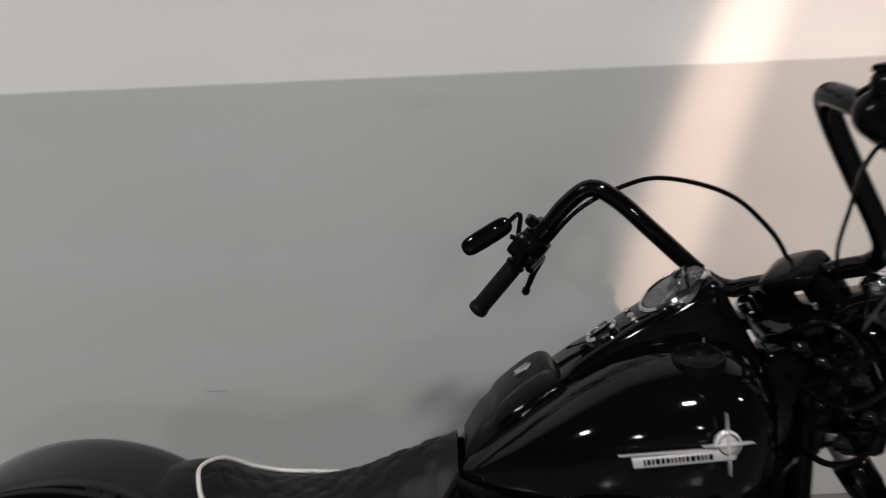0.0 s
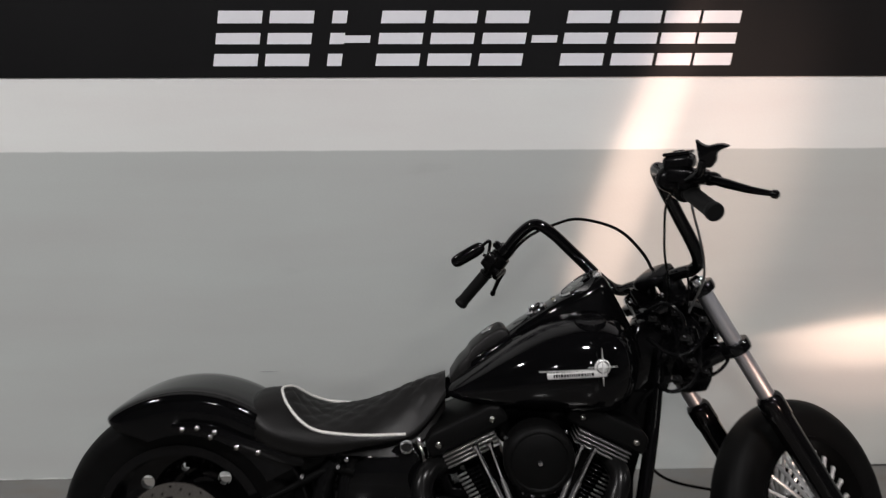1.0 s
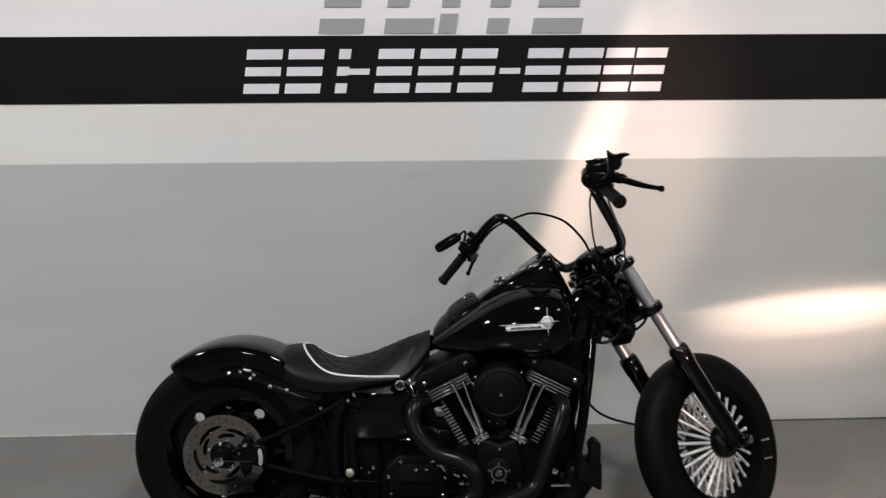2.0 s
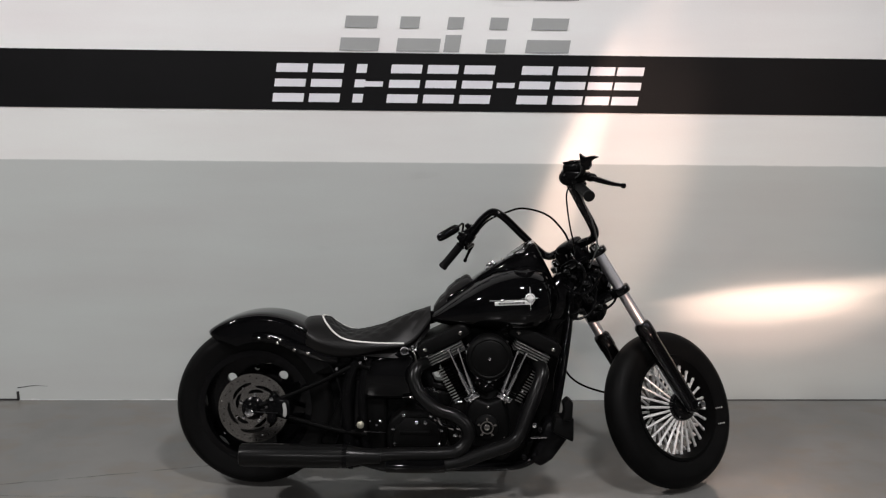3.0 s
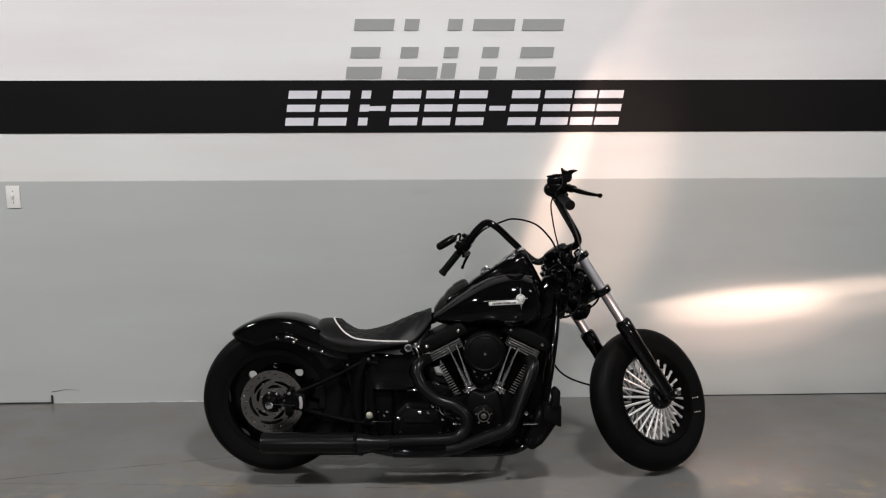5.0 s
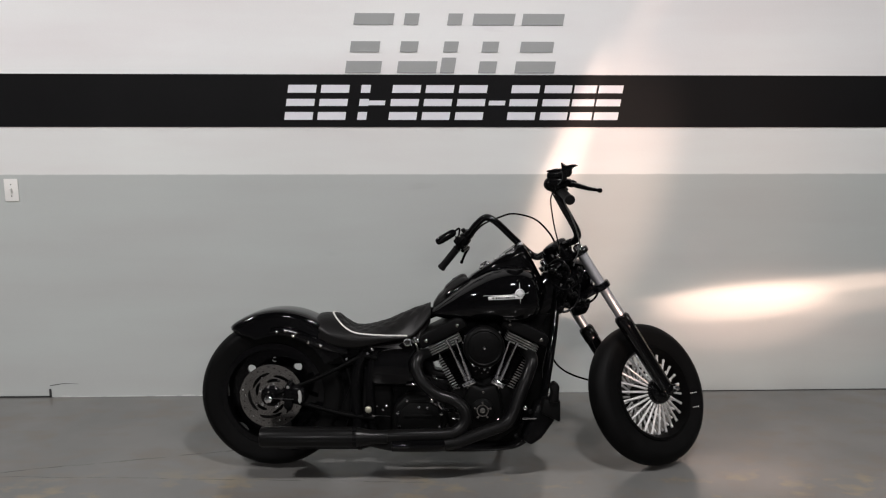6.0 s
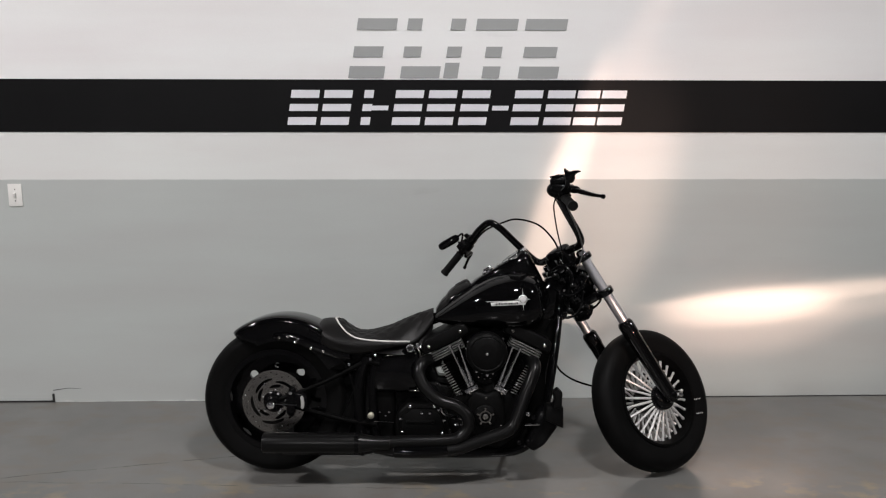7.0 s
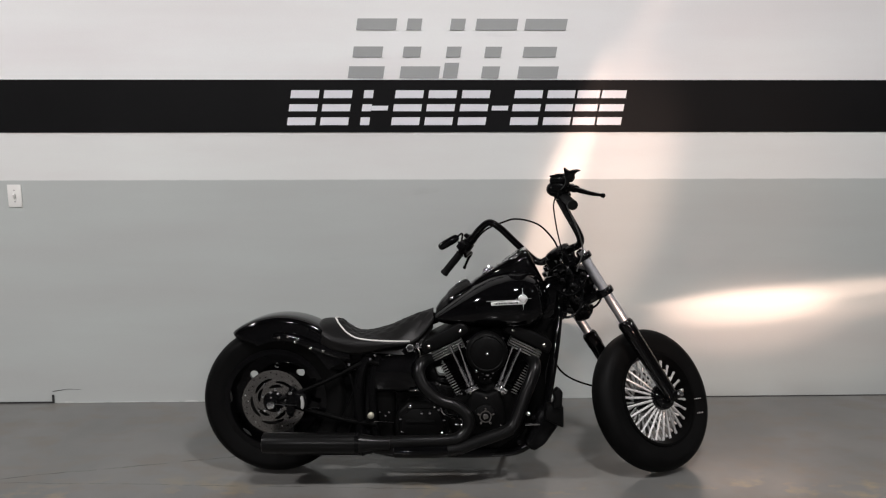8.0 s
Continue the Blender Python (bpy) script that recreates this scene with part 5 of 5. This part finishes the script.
    part("neck_cover", bm, GLOSS, bike)
    for x, z, r in ((0.435, 0.530, 0.008), (0.345, 0.505, 0.008), (0.437, 0.286, 0.014)):
        bm = bm_new()
        lathe(bm, [(0, r), (0.010, r), (0.014, r * 0.6)], axis((x, -0.15, z), (0, -1, 0)), 14)
        part("bolt", bm, BRASS if r > 0.01 else CHROME, bike)
    # bar added to fit the view: it blocks sight through the wheel's top hole
    bm = bm_new()
    prism(bm, [(-0.035, 0.428), (0.10, 0.436), (0.42, 0.412), (0.42, 0.436), (0.10, 0.466), (-0.03, 0.462)], 0.115, 0.150, 0.006)
    part("hole_blocker", bm, SATIN, bike, "black bar behind the wheel, set to darken its top hole")
    # rear caliper
    bm = bm_new()
    prism(bm, [(0.070, 0.288), (0.100, 0.270), (0.112, 0.310), (0.108, 0.375), (0.116, 0.400), (0.094, 0.415), (0.074, 0.38)], -0.150, -0.10, 0.012)
    cal = part("rear_caliper", bm, SATIN, bike, "black rear brake caliper")
    bm = bm_new()
    prism(bm, [(0.085, 0.330), (0.150, 0.300), (0.166, 0.330), (0.160, 0.378), (0.100, 0.390)], -0.147, -0.105, 0.010)
    part("caliper_bracket", bm, SATIN, cal, "black caliper bracket")
    bm = bm_new()
    prism(bm, [(0.136, 0.319), (0.143, 0.311), (0.150, 0.318), (0.152, 0.340), (0.148, 0.363), (0.141, 0.371), (0.134, 0.364), (0.138, 0.340)], -0.158, -0.148, 0.003)
    part("caliper_cover", bm, PALE, cal, "small pale grey oblong cover")
    bm = bm_new()
    lathe(bm, [(0, 0.008), (0.006, 0.008), (0.008, 0.004)], axis((0.092, -0.150, 0.382), (0, -1, 0)), 10)
    part("bolt", bm, CHROME, cal)
    # dark filler blocks shaped to the view, closing gaps to the wall behind
    bm = bm_new()
    prism(bm, [(0.27, 0.24), (0.50, 0.18), (0.84, 0.17), (0.84, 0.39), (0.68, 0.42), (0.66, 0.55), (0.44, 0.54), (0.28, 0.45)], -0.07, 0.07, 0.01)
    part("rail_filler", bm, SATIN, bike, "satin black filler block between the frame rails")
    bm = bm_new()
    prism(bm, [(0.655, 0.36), (0.80, 0.38), (0.775, 0.43), (0.725, 0.435), (0.70, 0.50), (0.655, 0.53)], -0.05, 0.05, 0.008)
    part("engine_filler", bm, SATIN, bike)
    bm = bm_new()
    prism(bm, [(1.04, 0.36), (1.07, 0.18), (1.15, 0.18), (1.20, 0.34), (1.20, 0.46), (1.235, 0.60), (1.245, 0.69), (1.15, 0.69), (1.13, 0.60), (1.10, 0.52)], -0.05, 0.05, 0.008)
    part("front_filler", bm, DULL, bike, "dark filler block behind the front frame tubes")
    bm = bm_new()
    prism(bm, [(0.88, 0.095), (1.06, 0.095), (1.14, 0.15), (1.12, 0.21), (0.98, 0.20), (0.88, 0.17)], -0.085, 0.085, 0.008)
    part("cradle_filler", bm, DULL, bike, "dull black filler plate beneath the engine")
    bm = bm_new()
    prism(bm, [(0.25, 0.47), (0.46, 0.46), (0.50, 0.56), (0.40, 0.57), (0.27, 0.58)], -0.10, 0.10, 0.01)
    part("seat_filler", bm, SATIN, bike, "dark filler panel below the seat")
    for x, z, r in ((0.455, 0.545, 0.006), (0.515, 0.30, 0.006), (0.50, 0.285, 0.005), (0.475, 0.30, 0.004)):
        bm = bm_new()
        lathe(bm, [(-0.02, r), (0.006, r), (0.008, r * 0.5)], axis((x, -0.148, z), (0, -1, 0.1)), 8)
        part("bolt", bm, CHROME, bike)
    # oil lines and small fittings
    for pts in ([(0.635, -0.13, 0.575), (0.648, -0.14, 0.55), (0.650, -0.14, 0.50), (0.645, -0.13, 0.45)], [(0.60, -0.12, 0.385), (0.63, -0.14, 0.392), (0.66, -0.14, 0.395)]):
        bm = bm_new()
        tube(bm, pts, 0.005, 8, 5)
        part("oil_line", bm, STEEL, bike, "thin bright oil line")
    bm = bm_new()
    tube(bm, [(0.715, -0.15, 0.37), (0.735, -0.17, 0.335), (0.75, -0.175, 0.30), (0.785, -0.17, 0.285)], 0.007, 8, 5)
    for x, z in ((0.725, 0.35), (0.742, 0.315), (0.79, 0.285), (0.82, 0.283)):
        lathe(bm, [(-0.010, 0.009), (0.010, 0.009)], axis((x, -0.172, z), (1, 0, -0.4)), 6)
    part("oil_fitting", bm, CHROME, bike, "chrome oil fittings")
    # banjo bolts, clamps and rod ends between the pipes and the engine
    for x, y, z, r, d in ((0.720, -0.15, 0.425, 0.008, (1, -0.5, -0.7)), (0.732, -0.15, 0.418, 0.006, (0, -1, 0.3)), (0.815, -0.16, 0.382, 0.007, (1, -0.3, 0.1)), (0.826, -0.162, 0.383, 0.006, (0, -1, 0.3)),
                          (0.735, -0.165, 0.338, 0.008, (0.5, -0.6, -0.8)), (0.727, -0.165, 0.313, 0.007, (0.3, -1, 0.2)), (0.818, -0.172, 0.289, 0.009, (1, -0.4, 0.2)), (0.832, -0.172, 0.290, 0.007, (0, -1, 0.4)),
                          (0.808, -0.172, 0.254, 0.007, (1, -0.5, 0.1)), (0.824, -0.172, 0.252, 0.006, (0, -1, 0.3)), (0.826, -0.172, 0.233, 0.005, (0, -1, 0.2)), (1.065, -0.122, 0.416, 0.008, (0, -1, 0.2)),
                          (1.104, -0.238, 0.314, 0.010, (0, -1, 0.1)), (1.000, -0.172, 0.621, 0.006, (0, -1, 0.4)), (0.852, -0.172, 0.606, 0.006, (0, -1, 0.4)), (0.637, -0.135, 0.586, 0.009, (0.3, -1, 0.6)), (0.648, -0.135, 0.578, 0.006, (1, -0.6, 0.4))):
        bm = bm_new()
        lathe(bm, [(-0.010, r * 0.75), (-0.003, r * 0.75), (-0.002, r), (0.004, r), (0.007, r * 0.7), (0.008, r * 0.3)], axis((x, y, z), d), 8)
        part("bolt", bm, CHROME, bike, "bright chrome fitting")
    bm = bm_new()
    tube(bm, [(0.600, -0.135, 0.390), (0.622, -0.137, 0.393), (0.645, -0.137, 0.390)], 0.004, 8, 3)
    part("hose_clamp", bm, CHROME, bike, "thin chrome hose clamp")
    bm = bm_new()
    tube(bm, [(0.452, -0.158, 0.262), (0.490, -0.158, 0.259), (0.535, -0.158, 0.257)], 0.0032, 8, 3)
    part("shift_rod", bm, CHROME, bike, "thin bright linkage rod")


driveline()


def exhaust():
    bm = bm_new()
    tube(bm, [(0.720, -0.07, 0.505), (0.688, -0.12, 0.520), (0.655, -0.165, 0.512), (0.644, -0.19, 0.470), (0.668, -0.205, 0.418), (0.730, -0.215, 0.365), (0.800, -0.22, 0.342), (0.845, -0.225, 0.305), (0.852, -0.23, 0.255), (0.815, -0.235, 0.212), (0.75, -0.238, 0.200), (0.60, -0.240, 0.197), (0.50, -0.240, 0.192)], 0.0265, 20, 6)
    part("exhaust_pipe", bm, EXHAUST, bike, "matte black curled rear exhaust pipe")
    bm = bm_new()
    tube(bm, [(1.115, -0.10, 0.540), (1.138, -0.16, 0.505), (1.118, -0.19, 0.445), (1.085, -0.205, 0.362), (1.055, -0.217, 0.282), (1.035, -0.222, 0.252), (1.000, -0.226, 0.232), (0.93, -0.232, 0.208), (0.86, -0.238, 0.184), (0.82, -0.241, 0.170), (0.77, -0.243, 0.161), (0.71, -0.244, 0.157), (0.62, -0.243, 0.156), (0.54, -0.235, 0.156), (0.44, -0.175, 0.160)], 0.0265, 20, 6)
    front_pipe = part("exhaust_pipe", bm, EXHAUST, bike, "matte black front exhaust pipe")
    bm = bm_new()
    tube(bm, [(0.545, -0.238, 0.156), (0.62, -0.244, 0.156), (0.71, -0.245, 0.157), (0.765, -0.244, 0.160)], 0.0285, 24, 5)
    part("heat_shield", bm, GLOSS, front_pipe, "glossy black sleeve on the lower pipe")
    for y, z, x0, x1 in ((-0.245, 0.191, -0.008, 0.425), (-0.160, 0.160, 0.06, 0.44)):
        bm = bm_new()
        lathe(bm, [(0.012, 0.030), (0.0, 0.036), (0.003, 0.041), (0.02, 0.043), (x1 - x0 - 0.05, 0.043), (x1 - x0 - 0.02, 0.040), (x1 - x0 + 0.03, 0.030), (x1 - x0 + 0.10, 0.028)], axis((x0, y, z), (1, 0, 0)), 32)
        muf = part("muffler", bm, EXHAUST, bike, "matte black straight muffler")
        bm = bm_new()
        lathe(bm, [(0, 0.0455), (0.016, 0.0455)], axis((x1 - 0.045, y, z), (1, 0, 0)), 32)
        part("muffler_band", bm, SATIN, muf)


exhaust()


def foot_controls():
    bm = bm_new()
    prism(bm, [(1.165, 0.30), (1.245, 0.262), (1.245, 0.358), (1.175, 0.358)], -0.29, -0.20, 0.010)
    part("foot_peg", bm, RUBBER, bike, "black rubber forward foot peg")
    bm = bm_new()
    prism(bm, [(1.195, 0.35), (1.235, 0.35), (1.238, 0.42), (1.218, 0.435), (1.198, 0.415), (1.206, 0.385)], -0.31, -0.25, 0.008)
    part("brake_pedal", bm, RUBBER, bike, "black brake pedal pad")
    bm = bm_new()
    prism(bm, [(1.09, 0.175), (1.13, 0.150), (1.175, 0.180), (1.235, 0.265), (1.21, 0.33), (1.15, 0.33), (1.12, 0.25)], -0.235, -0.125, 0.014)
    for x, z in ((1.125, 0.30), (1.105, 0.20), (1.065, 0.195)):
        lathe(bm, [(0, 0.011), (0.012, 0.010), (0.015, 0.005)], axis((x, -0.236, z), (0, -1, 0)), 12)
    part("foot_control_bracket", bm, SATIN, bike, "satin black forward control bracket")
    bm = bm_new()
    tube(bm, [(1.09, -0.24, 0.268), (1.15, -0.245, 0.272)], 0.005, 8, 1)
    part("brake_rod", bm, CHROME, bike, "short chrome brake rod")
    # left-hand side controls and side stand
    bm = bm_new()
    prism(bm, [(1.165, 0.30), (1.245, 0.262), (1.245, 0.358), (1.175, 0.358)], 0.22, 0.34, 0.010)
    part("foot_peg", bm, RUBBER, bike, "black rubber forward foot peg")
    bm = bm_new()
    tube(bm, [(0.98, 0.11, 0.135), (1.02, 0.17, 0.09), (1.06, 0.235, -0.012), (1.075, 0.25, -0.030)], [0.013, 0.012, 0.011, 0.013], 12, 5)
    part("side_stand", bm, GLOSS, bike, "black side stand, folded down")
    # primary cover on the left
    bm = bm_new()
    prism(bm, [(0.50, 0.24), (0.60, 0.17), (0.95, 0.16), (1.06, 0.22), (1.06, 0.34), (0.95, 0.40), (0.60, 0.39), (0.52, 0.33)], 0.13, 0.20, 0.03, I4, 3)
    part("primary_cover", bm, GLOSS, bike, "gloss black primary drive cover")


foot_controls()
